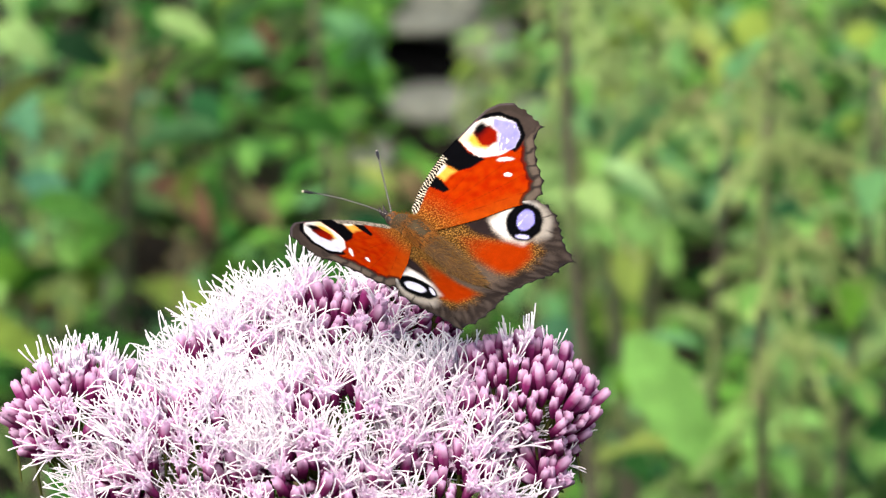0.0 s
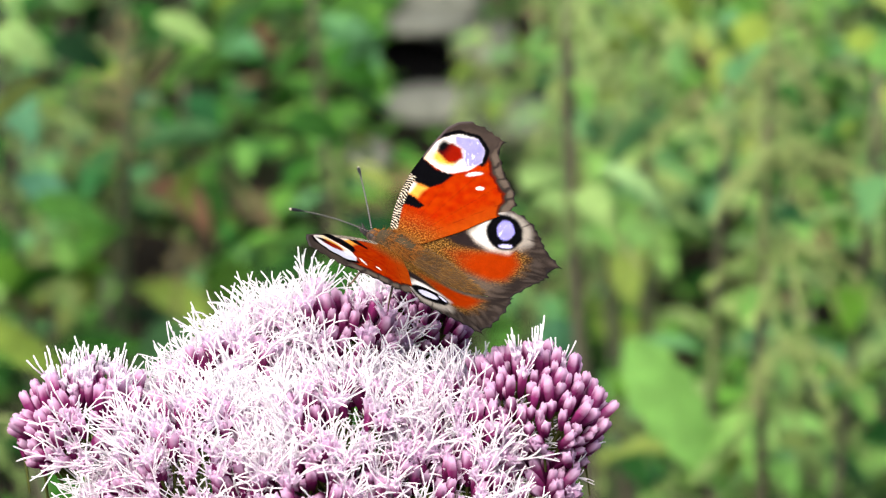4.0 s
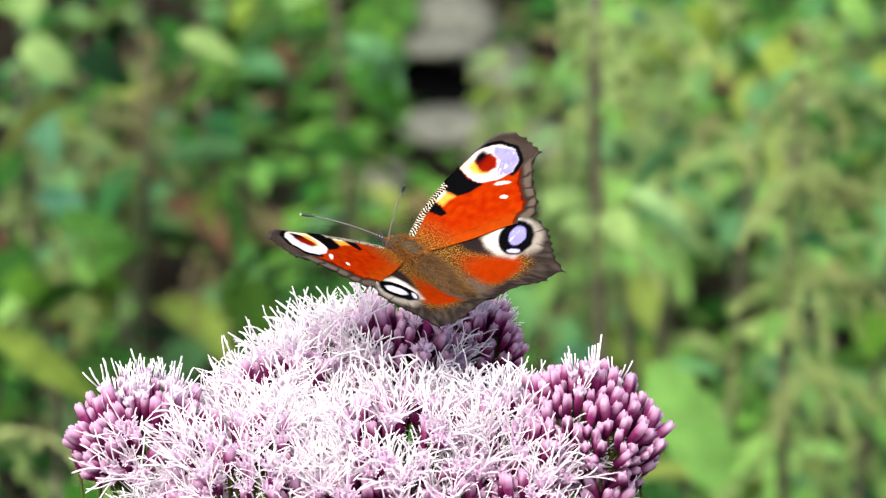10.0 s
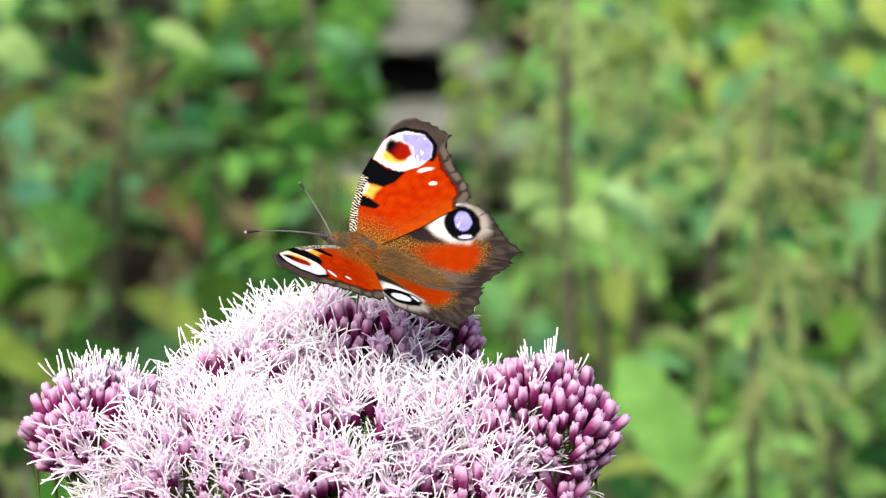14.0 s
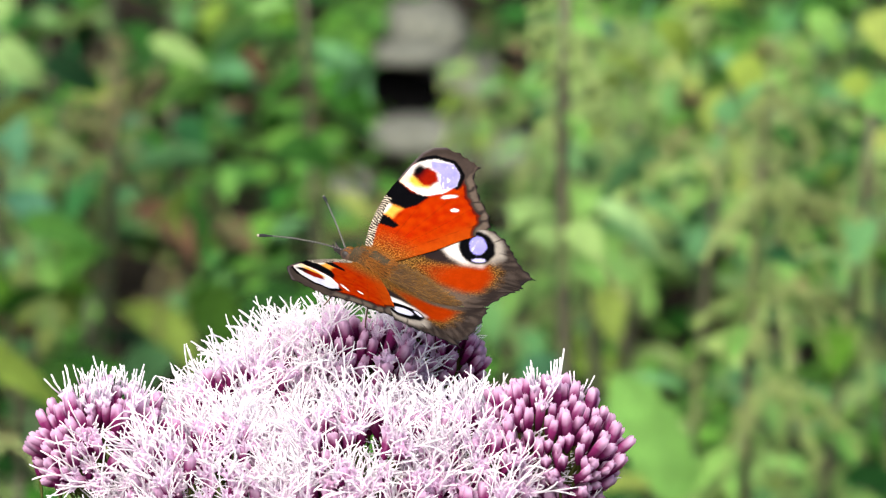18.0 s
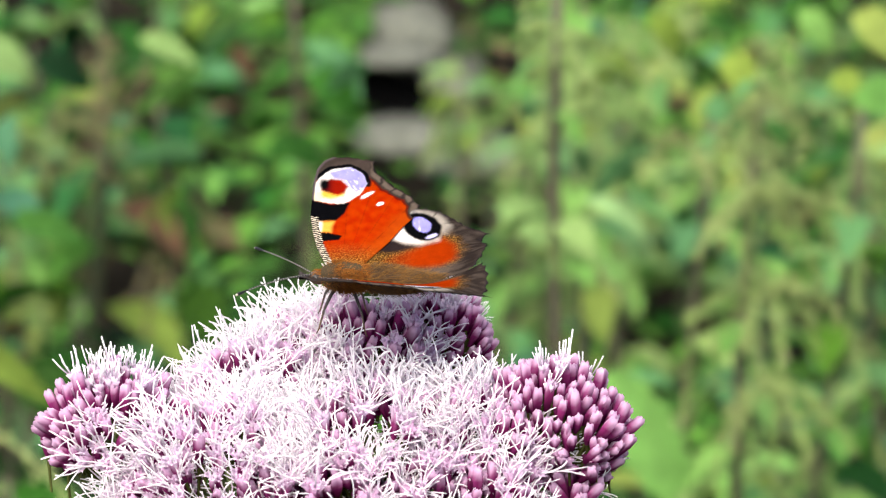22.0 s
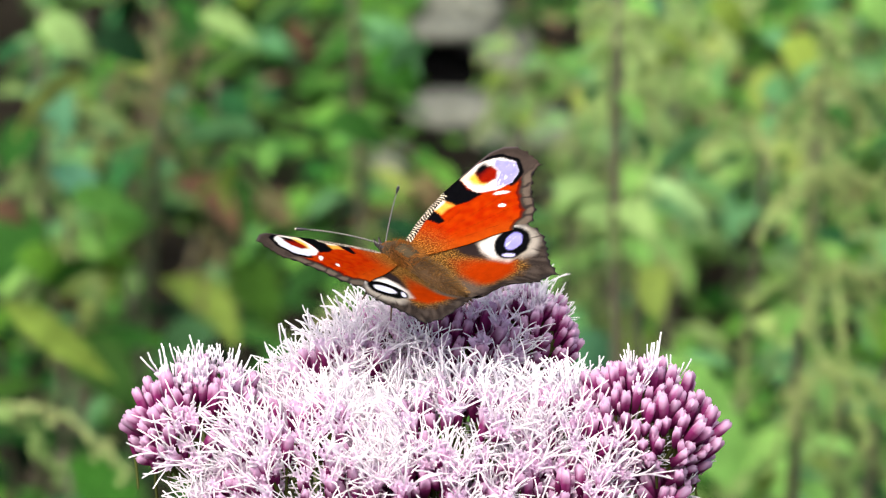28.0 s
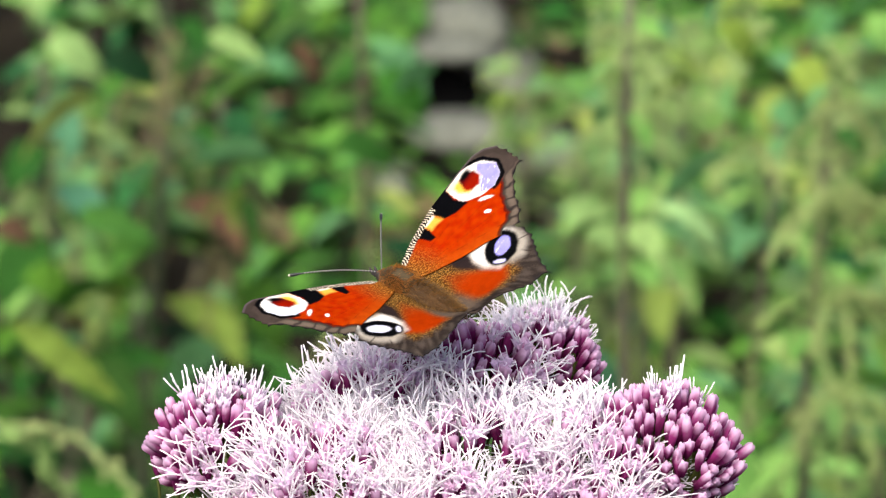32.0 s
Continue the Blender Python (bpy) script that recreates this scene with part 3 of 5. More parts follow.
def tuft_form(seed):
    """A bud just opening: a pale crown and a tuft of straight white threads."""
    rng = random.Random(seed + 200)
    form = bud_form(seed + 200)
    for k in range(7):
        a = rng.uniform(0, math.tau)
        out = Vector((math.cos(a), math.sin(a), 0))
        foot = out * rng.uniform(0.0002, 0.0008) + Vector((0, 0, 0.0046))
        top = foot + out * rng.uniform(0.0002, 0.0007) + Vector((0, 0, rng.uniform(0.0014, 0.0022)))
        form.tube([foot, top], [0.0003, 0.00052], 5, [BLUSH, mixed(LILAC, WHITE, 0.3)])
        go = (out * rng.uniform(0.1, 0.45) + Vector((rng.gauss(0, 0.12), rng.gauss(0, 0.12), 1))).normalized()
        tip = top + go * rng.uniform(0.001, 0.005)
        form.tube([top, top.lerp(tip, 0.5) + out * 0.00012, tip], [0.00016, 0.00018, 0.00017], 3, [LILAC, WHITE, WHITE])
    return form


TUFTS = [tuft_form(k) for k in range(6)]
BUDS = [bud_form(k) for k in range(7)]
BLOOMS = [bloom_form(k, 0.8 + 0.08 * (k % 5)) for k in range(12)]
HALVES = [bloom_form(k + 30, 0.6, k % 2) for k in range(4)]
BUD_MESHES = [b.mesh("bud", FLOWER) for b in BUDS]
BLOOM_MESHES = [b.mesh("floret", FLOWER) for b in BLOOMS]
HALF_MESHES = [b.mesh("floret", FLOWER) for b in HALVES]
TUFT_MESHES = [b.mesh("floret", FLOWER) for b in TUFTS]

agrimony = thing("hemp_agrimony", spot(-22.0, -76.3, 0.83) - Vector((0, 0, 0.9)), "pink hemp agrimony flower head with fluffy white threads and magenta buds", "flower")
FOOT = agrimony.location.copy()
rest = Form()
heads = []


def cluster(centre, size, gap, share, top=100.0, tilt=(0, 0), seed=0, hole=-0.9, grow=1.0, tufted=False):
    """One domed cluster: a branch and its flower heads. share: how much of it is open, as a function of the direction."""
    rng = random.Random(seed)
    lean = Euler((radians(tilt[0]), radians(tilt[1]), 0)).to_matrix()
    local = centre - FOOT
    form = Form()
    low = local - lean @ Vector((0, 0, size[2] * 0.55 + 0.004))
    joint = Vector((0.25 * local.x, 0.25 * local.y, spot(-22.0, -76.3, 0.83).z - FOOT.z))
    form.tube([joint, joint.lerp(low, 0.5) + Vector((0, 0, -0.004)), low], [0.0014, 0.0011, 0.0009], 6, GREEN)
    branch = new("branch", bpy.data.meshes.new("branch"))
    spots = []
    n = int(4 * math.pi * size[0] * size[1] / gap ** 2 * 1.6)
    for k in range(n):
        z = 1 - 2 * (k + 0.5) / n
        if z < math.cos(radians(top)):
            break
        a = k * 2.39996 + rng.uniform(-0.25, 0.25)
        z += rng.uniform(-0.02, 0.02)
        r = math.sqrt(max(0, 1 - z * z))
        spots.append(Vector((r * math.cos(a), r * math.sin(a), z)))
    twigs = 0
    for d in spots:
        depth_in = rng.uniform(0.84, 1.1)
        p = local + lean @ Vector((d.x * size[0], d.y * size[1], d.z * size[2])) * depth_in
        way = (lean @ Vector((d.x / size[0], d.y / size[1], d.z / size[2])).normalized() + Vector((0, 0, 1.0)) + Vector((rng.gauss(0, 0.33), rng.gauss(0, 0.33), rng.gauss(0, 0.2)))).normalized()
        m = Matrix.Translation(p - way * 0.004) @ way.to_track_quat("Z", "Y").to_matrix().to_4x4() @ Matrix.Rotation(rng.uniform(0, math.tau), 4, "Z") @ Matrix.Scale(rng.uniform(0.8, 1.15) * grow, 4)
        if noise.noise(p * 160 + Vector((seed * 7, 0, 0))) < hole:
            continue
        patch = smooth(-0.5, 0.05, noise.noise(p * 95 + Vector((0, seed * 5, 0))))
        open_now = rng.random() < share(lean @ d) * (patch if hole > -0.6 else 1.0)
        half = (not open_now) and rng.random() < (0.02 if tufted else 0.12)
        heads.append((branch, m, open_now, half, rng.randrange(1000), p, tufted and d.z > 0.6))
        if twigs < 40 and rng.random() < 0.5:
            twigs += 1
            foot = p - way * 0.0105
            form.tube([low, low.lerp(foot, 0.5) + Vector((0, 0, 0.0005)), foot], [0.0006, 0.00045, 0.0003], 4, GREEN, False)
    branch.data = form.mesh("branch", FLOWER_STEM)
    return branch


def clusters():
    made = [
        cluster(spot(-79.6, -43.8, 0.826), (0.0129, 0.0130, 0.0100), 0.0038, lambda d: 0.75 if d.z > 0.86 or (d.z > 0.7 and d.y > 0) else (0.8 if -0.34 < d.x < 0.06 and d.z < 0.6 and d.y < -0.3 else 0.0), 115, (0, -6), 1, -0.9, 1.0, True),
        cluster(spot(25.3, -41.2, 0.822), (0.0137, 0.0135, 0.0102), 0.0036, lambda d: 0.5 if d.z > 0.86 and d.x < 0.3 else 0.0, 120, (0, 24), 2, -0.9, 0.95, True),
        cluster(spot(-2.8, -22.9, 0.862), (0.0106, 0.0108, 0.0110), 0.0032, lambda d: 0.85 if d.z > 0.78 or d.x < -0.6 or (d.y > 0.5 and d.z > 0.5) else (0.06 if d.z > 0.3 else 0.0), 120, (0, 6), 3, -0.9, 0.86, True),
        cluster(spot(-26.0, -27.3, 0.848), (0.0180, 0.0140, 0.0100), 0.0041, lambda d: 0.9 if d.x < 0.1 else 0.12, 108, (0, -4), 4, -0.35),
        cluster(spot(-47.5, -38.1, 0.838), (0.0140, 0.0120, 0.0105), 0.0042, lambda d: 0.9, 108, (0, -12), 5, -0.35),
        cluster(spot(-19.3, -50.1, 0.815), (0.0200, 0.0160, 0.0112), 0.0041, lambda d: 0.95 if d.z > 0.55 else 0.35, 108, (6, 0), 6, -0.2),
        cluster(spot(6.8, -48.8, 0.818), (0.0135, 0.0140, 0.0108), 0.0041, lambda d: 0.95 if d.z > 0.5 else 0.45, 108, (4, 6), 7, -0.2),
        cluster(spot(-53.5, -54.2, 0.815), (0.0160, 0.0150, 0.0115), 0.0041, lambda d: 0.8 if d.z > 0.4 else 0.4, 110, (4, -8), 8, -0.2),
        cluster(spot(-30.0, -64.9, 0.806), (0.0165, 0.0120, 0.0100), 0.0041, lambda d: 0.6, 105, (12, 0), 9, -0.15),
        cluster(spot(2.1, -64.9, 0.808), (0.0165, 0.0120, 0.0100), 0.0041, lambda d: 0.6, 105, (12, 0), 10, -0.15),
        cluster(spot(29.0, -58.9, 0.818), (0.0045, 0.0060, 0.0040), 0.0033, lambda d: 0.05, 115, (0, 30), 11),
        cluster(spot(-70.0, -62.2, 0.816), (0.0080, 0.0090, 0.0070), 0.0041, lambda d: 0.5, 110, (0, -20), 12),
    ]
    for b in made:
        b.parent = agrimony
        tagged(b, "green branching flower stalk")
    form = Form()
    top = spot(-22.0, -76.3, 0.83) - FOOT
    form.tube([(0, 0, 0), (0.01, 0, 0.3), (0.004, 0, 0.6), top], [0.0042, 0.0038, 0.0032, 0.0024], 8, GREEN)
    part("stem", form.mesh("stem", FLOWER_STEM), agrimony)
    opened = sorted((h for h in heads if h[2] or h[3]), key=lambda h: h[5].y)
    for h in heads:
        if not (h[2] or h[3]):
            part("bud", BUD_MESHES[h[4] % len(BUDS)], h[0], h[1])
    for k, h in enumerate(opened):
        forms, meshes = (TUFTS, TUFT_MESHES) if h[6] else (BLOOMS, BLOOM_MESHES) if h[2] else (HALVES, HALF_MESHES)
        if k < 300:
            part("floret", meshes[h[4] % len(meshes)], h[0], h[1])
        else:
            rest.add(forms[h[4] % len(forms)], h[1])
    tagged(part("bloom_mass", rest.mesh("bloom_mass", FLOWER), agrimony), "pale pink florets with white threads", kind="stuff")


clusters()

# ---- butterfly ----
BLACK, ORANGE, CREAM, GOLD, GREY, VIOLET = (0.0015, 0.0015, 0.002), (0.18, 0.0078, 0.0003), (0.52, 0.49, 0.45), (0.45, 0.22, 0.03), (0.021, 0.016, 0.013), (0.165, 0.155, 0.41)
MM = 0.001
FORE = [(2.1, 1.2), (4.8, 2.8), (6.7, 6.8), (8.1, 11.3), (9.0, 15.6), (9.3, 20.5), (9.4, 24.9), (9.2, 28.5), (8.1, 31.2), (6.2, 33.3), (3.3, 33.7), (-2.3, 33.3), (-2.5, 30.6), (-4.3, 29.0), (-6.2, 27.2), (-10.5, 24.7), (-12.4, 22.4), (-12.5, 20.2), (-9.6, 15.0), (-7.1, 10.0), (-4.0, 5.0), (-1.6, 1.2)]
HIND = [(-0.5, 0.6), (-1.6, 3.0), (-3.0, 6.5), (-6.5, 12.0), (-9.8, 17.0), (-13.0, 20.6), (-15.0, 21.3), (-18.0, 20.7), (-20.9, 18.9), (-23.6, 17.0), (-28.2, 15.6), (-26.4, 13.2), (-27.4, 11.5), (-27.6, 7.5), (-27.0, 5.0), (-26.4, 2.5), (-25.2, 0.8), (-22.8, -0.3), (-15.4, -0.5), (-7.7, -0.4)]


def inside(p, ring):
    hit = False
    for (ax, ay), (bx, by) in zip(ring, ring[1:] + ring[:1]):
        if (ay > p[1]) != (by > p[1]) and p[0] < (bx - ax) * (p[1] - ay) / (by - ay) + ax:
            hit = not hit
    return hit


def edge_gap(p, line, closed=True):
    """The distance from a point to a line of points."""
    best = 99.0
    for (ax, ay), (bx, by) in zip(line, line[1:] + (line[:1] if closed else [])):
        dx, dy = bx - ax, by - ay
        t = min(max(((p[0] - ax) * dx + (p[1] - ay) * dy) / (dx * dx + dy * dy + 1e-9), 0), 1)
        best = min(best, math.hypot(p[0] - ax - dx * t, p[1] - ay - dy * t))
    return best


def within(p, ring, soft=0.35):
    """1 inside a ring of points, 0 outside, with a soft edge."""
    g = edge_gap(p, ring)
    return smooth(-soft, soft, g if inside(p, ring) else -g)


def oval(p, centre, long, wide, turn, soft=0.15):
    a = radians(turn)
    dx, dy = p[0] - centre[0], p[1] - centre[1]
    u, v = dx * math.cos(a) + dy * math.sin(a), dy * math.cos(a) - dx * math.sin(a)
    return 1 - smooth(1 - soft, 1 + soft, math.hypot(u / long, v / wide))


EYE = [(9.0, 20.1), (9.15, 24.0), (8.2, 26.5), (6.2, 28.9), (2.6, 30.0), (0.0, 28.7), (-1.2, 26.0), (-0.1, 22.6), (2.8, 19.7), (5.8, 19.6)]
EYE_RIM = EYE[2:7]


def fore_colour(p, VIOLET=VIOLET):
    a, b = p
    n = noise.noise((a * 0.6, b * 0.6, 3.0))
    fine = noise.noise((a * 3.1, b * 3.1, 9.0))
    q = (a + 0.25 * n, b + 0.25 * fine)
    c = mixed(ORANGE, (0.215, 0.017, 0.0005), smooth(-0.6, 0.6, n))
    c = mixed(c, (0.2, 0.032, 0.002), 0.7 * (1 - smooth(0.5, 4.5, edge_gap(p, FORE[17:22], False) + 1.2 * fine)))
    speck = smooth(-0.05, 0.4, noise.noise((a * 3.7, b * 3.7, 2)) + 0.35 * fine)
    c = mixed(c, mixed((0.05, 0.018, 0.003), (0.26, 0.12, 0.024), speck), 0.9 * (1 - smooth(2.5, 10.5, math.hypot(a * 0.8, b) + 1.5 * fine)))
    # veins fanning out from the root
    ang = math.degrees(math.atan2(a - 1.0, b))
    for v in (-28, -19, -8, 3):
        c = mixed(c, (0.06, 0.006, 0.002), 0.5 * (1 - smooth(0.0, 0.22, abs(ang - v) * math.hypot(a, b) / 22)))
    # outer border
    g = edge_gap(q, FORE[9:18], False)
    c = mixed(c, BLACK, 0.7 * (1 - smooth(2.9, 3.3, g + 0.4 * n)))
    c = mixed(c, GREY, 1 - smooth(2.2, 2.8, g + 0.4 * n))
    c = mixed(c, mixed(GREY, (0.105, 0.08, 0.06), 0.75), oval((g, 0), (1.3, 0), 0.7, 1, 0, 0.6) * 0.8)
    c = mixed(c, (0.009, 0.008, 0.009), 1 - smooth(0.25, 0.75, g))
    for v in (-27, -22, -16, -10, -4, 2, 7):
        c = mixed(c, (0.012, 0.009, 0.009), 0.9 * (1 - smooth(0.0, 0.7, abs(ang - v + 1.5 * n) * math.hypot(a, b) / 40)) * (1 - smooth(2.0, 2.9, g)))
    c = mixed(c, (0.03, 0.022, 0.018), smooth(25.5, 27.0, b) * smooth(-2.5, -0.5, a))
    g2 = edge_gap(p, FORE[7:11], False)
    c = mixed(c, GREY, (1 - smooth(1.5, 2.2, g2)) * 0.8)
    # eye spot
    white = within(q, EYE, 0.2)
    c = mixed(c, BLACK, (1 - smooth(0.85, 1.15, edge_gap(q, EYE_RIM, False))) * smooth(-2.6, -1.6, a))
    c = mixed(c, CREAM, white)
    patch = 0.7 * noise.noise((a * 0.5 + b * 0.5, (b - a) * 1.9, 4.0)) + 0.3 * fine + 0.3 * (1 - smooth(0.0, 1.8, edge_gap(p, [(5.0, 26.0), (2.0, 25.0), (-1.0, 24.6)], False)))
    c = mixed(c, mixed(VIOLET, (0.42, 0.41, 0.52), smooth(0.3, 0.55, patch)), within(q, [(6.6, 28.0), (2.2, 30.2), (-0.8, 28.2), (-1.4, 25.4), (0.6, 23.2), (2.4, 24.6), (3.6, 26.4), (5.4, 26.4)], 0.35) * white)
    c = mixed(c, (0.5, 0.25, 0.03), within(q, [(8.4, 21.0), (5.4, 20.6), (3.0, 21.8), (3.2, 23.4), (7.6, 23.2)], 0.8) * white)
    c = mixed(c, (0.5, 0.43, 0.25), within(q, [(9.4, 20.0), (7.0, 19.6), (7.2, 21.4), (8.6, 23.0)], 0.4) * white)
    red = within(q, [(7.8, 22.9), (7.6, 25.2), (6.2, 26.4), (3.8, 26.3), (2.3, 24.6), (3.0, 22.8), (4.4, 21.9)], 0.45)
    c = mixed(c, mixed((0.13, 0.004, 0.001), (0.05, 0.002, 0.002), smooth(4.6, 6.8, a)), red)
    c = mixed(c, BLACK, oval(q, (7.3, 24.6), 1.5, 0.95, 75, 0.5))
    # dark bars and the pale patch between them
    c = mixed(c, BLACK, within(q, [(9.6, 20.2), (8.6, 13.9), (3.8, 15.0), (2.4, 17.0), (1.5, 20.3), (5.4, 19.2)], 0.22))
    c = mixed(c, GOLD, within(q, [(8.2, 13.8), (4.2, 14.7), (4.4, 11.6), (7.2, 11.2)], 0.6))
    c = mixed(c, CREAM, within(q, [(8.4, 13.8), (6.6, 14.2), (6.4, 11.6), (7.4, 11.2)], 0.5))
    c = mixed(c, BLACK, within(q, [(7.4, 11.2), (6.2, 8.6), (2.7, 9.6), (2.3, 10.8), (4.9, 11.3)], 0.22))
    c = mixed(c, CREAM, oval(q, (-1.6, 22.8), 1.6, 0.42, 135, 0.3))
    c = mixed(c, CREAM, oval(q, (-4.4, 20.7), 0.8, 0.42, 143, 0.2))
    # front edge, finely barred
    g = edge_gap(p, FORE[1:6], False)
    if b < 15.5:
        stripe = 0.5 + 0.5 * math.sin(b * 10.5 + 2.4 * math.sin(a * 2.3) + 2.0 * fine)
        c = mixed(c, mixed(BLACK, (0.42, 0.37, 0.28), smooth(0.58, 0.82, stripe)), 1 - smooth(1.35, 1.65, g))
    else:
        c = mixed(c, BLACK, 1 - smooth(0.35, 0.6, g))
    c = mixed(c, (0.05, 0.04, 0.04), 1 - smooth(0.3, 0.6, edge_gap(p, FORE[5:10], False)))
    return c


def hind_colour(p, VIOLET=VIOLET):
    a, b = p
    n, fine = noise.noise((a * 0.6, b * 0.6, 13.0)), noise.noise((a * 3.3, b * 3.3, 19.0))
    q = (a + 0.3 * n, b + 0.3 * fine)
    c = mixed((0.032, 0.014, 0.0035), (0.19, 0.095, 0.022), smooth(-0.05, 0.4, noise.noise((a * 3.7, b * 3.7, 2)) + 0.35 * fine))
    c = mixed(c, mixed((0.06, 0.03, 0.009), (0.05, 0.041, 0.034), smooth(9.0, 17.0, 2.0 * fine - a)), 0.8 * within(q, [(-2, -1), (-8, 2.2), (-16, 3.2), (-24, 3.5), (-28, -1)], 1.3))
    c = mixed(c, (0.165, 0.014, 0.0006), within(q, [(-7.0, 4.4), (-9.2, 6.4), (-14.2, 9.2), (-18.8, 12.2), (-21.0, 10.2), (-21.6, 5.0), (-18.5, 3.4), (-12, 3.2)], 1.3) * (0.4 + 0.6 * smooth(7.5, 14.0, 2.5 * fine - a)))
    g = edge_gap(q, HIND[6:17], False)
    c = mixed(c, mixed((0.012, 0.009, 0.008), (0.034, 0.026, 0.021), smooth(-0.35, 0.5, noise.noise((math.atan2(-a - 2, b) * 26, math.hypot(a, b) * 0.35, 7)) + 0.25 * fine)), 1 - smooth(3.2, 6.4, g + 0.5 * n))
    c = mixed(c, (0.24, 0.215, 0.18), 0.75 * within(q, [(-13.0, 19.8), (-15.6, 20.4), (-18.4, 18.9), (-20.2, 16.4), (-19.4, 13.6), (-17.0, 13.0), (-15.0, 16.0)], 1.0))
    c = mixed(c, CREAM, within(q, [(-9.0, 10.6), (-9.1, 12.8), (-10.0, 15.8), (-11.6, 18.6), (-13.6, 19.0), (-13.0, 13.0), (-17.4, 13.0), (-17.4, 11.6), (-13.8, 10.1), (-10.8, 9.9)], 1.35))
    c = mixed(c, (0.012, 0.008, 0.008), within(q, [(-5.3, 7.2), (-7.6, 11.0), (-9.0, 10.7), (-11.2, 9.7), (-13.6, 9.5), (-11.0, 7.9), (-8.0, 7.0)], 0.8))
    c = mixed(c, BLACK, oval(q, (-14.4, 15.1), 4.3, 3.7, 55, 0.1))
    patch = 0.7 * noise.noise((a * 1.7, b * 0.6, 24.0)) + 0.35 * fine
    c = mixed(c, mixed(VIOLET, (0.42, 0.41, 0.52), smooth(0.26, 0.5, patch)), oval(q, (-14.3, 15.6), 2.35, 1.75, 60, 0.12))
    c = mixed(c, mixed(VIOLET, (0.42, 0.41, 0.52), 0.5), oval(q, (-16.3, 12.5), 1.35, 0.5, 145, 0.25))
    ang = math.degrees(math.atan2(-a - 2, b))
    for v in (38, 46, 54, 62, 70, 78):
        c = mixed(c, (0.016, 0.012, 0.01), 0.85 * (1 - smooth(0.0, 0.7, abs(ang - v + 1.5 * n) * math.hypot(a, b) / 40)) * (1 - smooth(1.8, 3.8, g)))
    c = mixed(c, (0.014, 0.012, 0.012), 1 - smooth(0.3, 0.95, g + 0.3 * fine))
    return c


def wing_form(ring, step, scallop, toothed):
    """The points and faces of a flat wing with a scalloped rim, one millimetre a unit."""
    line = []
    for k, (p, q) in enumerate(zip(ring, ring[1:] + ring[:1])):
        long = math.dist(p, q)
        m = max(1, int(long / 0.2))
        nx, ny = (q[1] - p[1]) / long, -(q[0] - p[0]) / long
        for s in range(m):
            t = s / m
            wave = (0.16 * abs(math.sin(math.pi * (t * max(1, round(long / 2.1))))) + 0.05 * noise.noise((k, t * 9, 1))) * scallop if k in toothed else 0.0
            line.append((p[0] + (q[0] - p[0]) * t - nx * wave, p[1] + (q[1] - p[1]) * t - ny * wave))
    pts = [Vector(p) for p in line]
    lo, hi = [min(p[i] for p in line) for i in (0, 1)], [max(p[i] for p in line) for i in (0, 1)]
    rng = random.Random(len(ring))
    y = lo[1]
    row = 0
    while y < hi[1]:
        x = lo[0] + (step / 2 if row % 2 else 0)
        while x < hi[0]:
            p = (x + rng.uniform(-0.03, 0.03), y + rng.uniform(-0.03, 0.03))
            if inside(p, line) and edge_gap(p, line) > step * 0.6:
                pts.append(Vector(p))
            x += step
        y += step * 0.87
        row += 1
    edges = [(k, (k + 1) % len(line)) for k in range(len(line))]
    verts, _, faces, *_ = delaunay_2d_cdt(pts, edges, [], 1, 1e-5)
    return [tuple(v) for v in verts], faces, len(line)


def camber(a, b):
    return 1.0 * ((b / 22) ** 2 - b / 22) - 0.0009 * (a + 4) ** 2 + 0.026 * max(0.0, -a - 12) ** 2 * (1 - smooth(2, 14, b)) + 0.02 * noise.noise((a * 0.4, b * 0.4, 5))


def wing_mesh(name, shape, colour, down, side, rim_line):
    """A thin wing with its own upper and under side; side -1: the right one."""
    verts, faces, rim = shape
    curl = [0.028 * max(0.0, 6.0 - edge_gap(p, rim_line, False)) ** 2 for p in verts]
    form = Form()
    under = (0.012, 0.009, 0.008)
    for z in (0.05, -0.05):
        for (a, b), bent in zip(verts, curl):
            form.v.append(Vector((a, side * b, camber(a, b) + z + down - bent)) * MM)
            form.c.append(colour[(a, b)] if z > 0 else mixed(under, (0.008, 0.007, 0.008), 0.5 + 0.5 * math.sin(3 * a + 2 * noise.noise((a, b, 2)) * 3)))
    n = len(verts)
    for f in faces:
        f = tuple(f) if side > 0 else tuple(reversed(f))
        form.f.append(f)
        form.f.append(tuple(n + i for i in reversed(f)))
    for k in range(rim):
        a, b = k, (k + 1) % rim
        form.f.append((a, b, b + n, a + n))
    return form.mesh(name, WING)


FORE_SHAPE = wing_form(FORE, 0.18, 3.0, range(9, 17))
HIND_SHAPE = wing_form(HIND, 0.19, 3.0, range(5, 16))
FORE_TINT = {p: fore_colour(p) for p in FORE_SHAPE[0]}
HIND_TINT = {p: hind_colour(p) for p in HIND_SHAPE[0]}
# left eyespots: the violet's sheen at this angle is painted in as white
SHEEN_WHITE = (0.38, 0.38, 0.45)
FORE_TINT_LEFT = {p: fore_colour(p, SHEEN_WHITE) for p in FORE_SHAPE[0]}
HIND_TINT_LEFT = {p: hind_colour(p, SHEEN_WHITE) for p in HIND_SHAPE[0]}

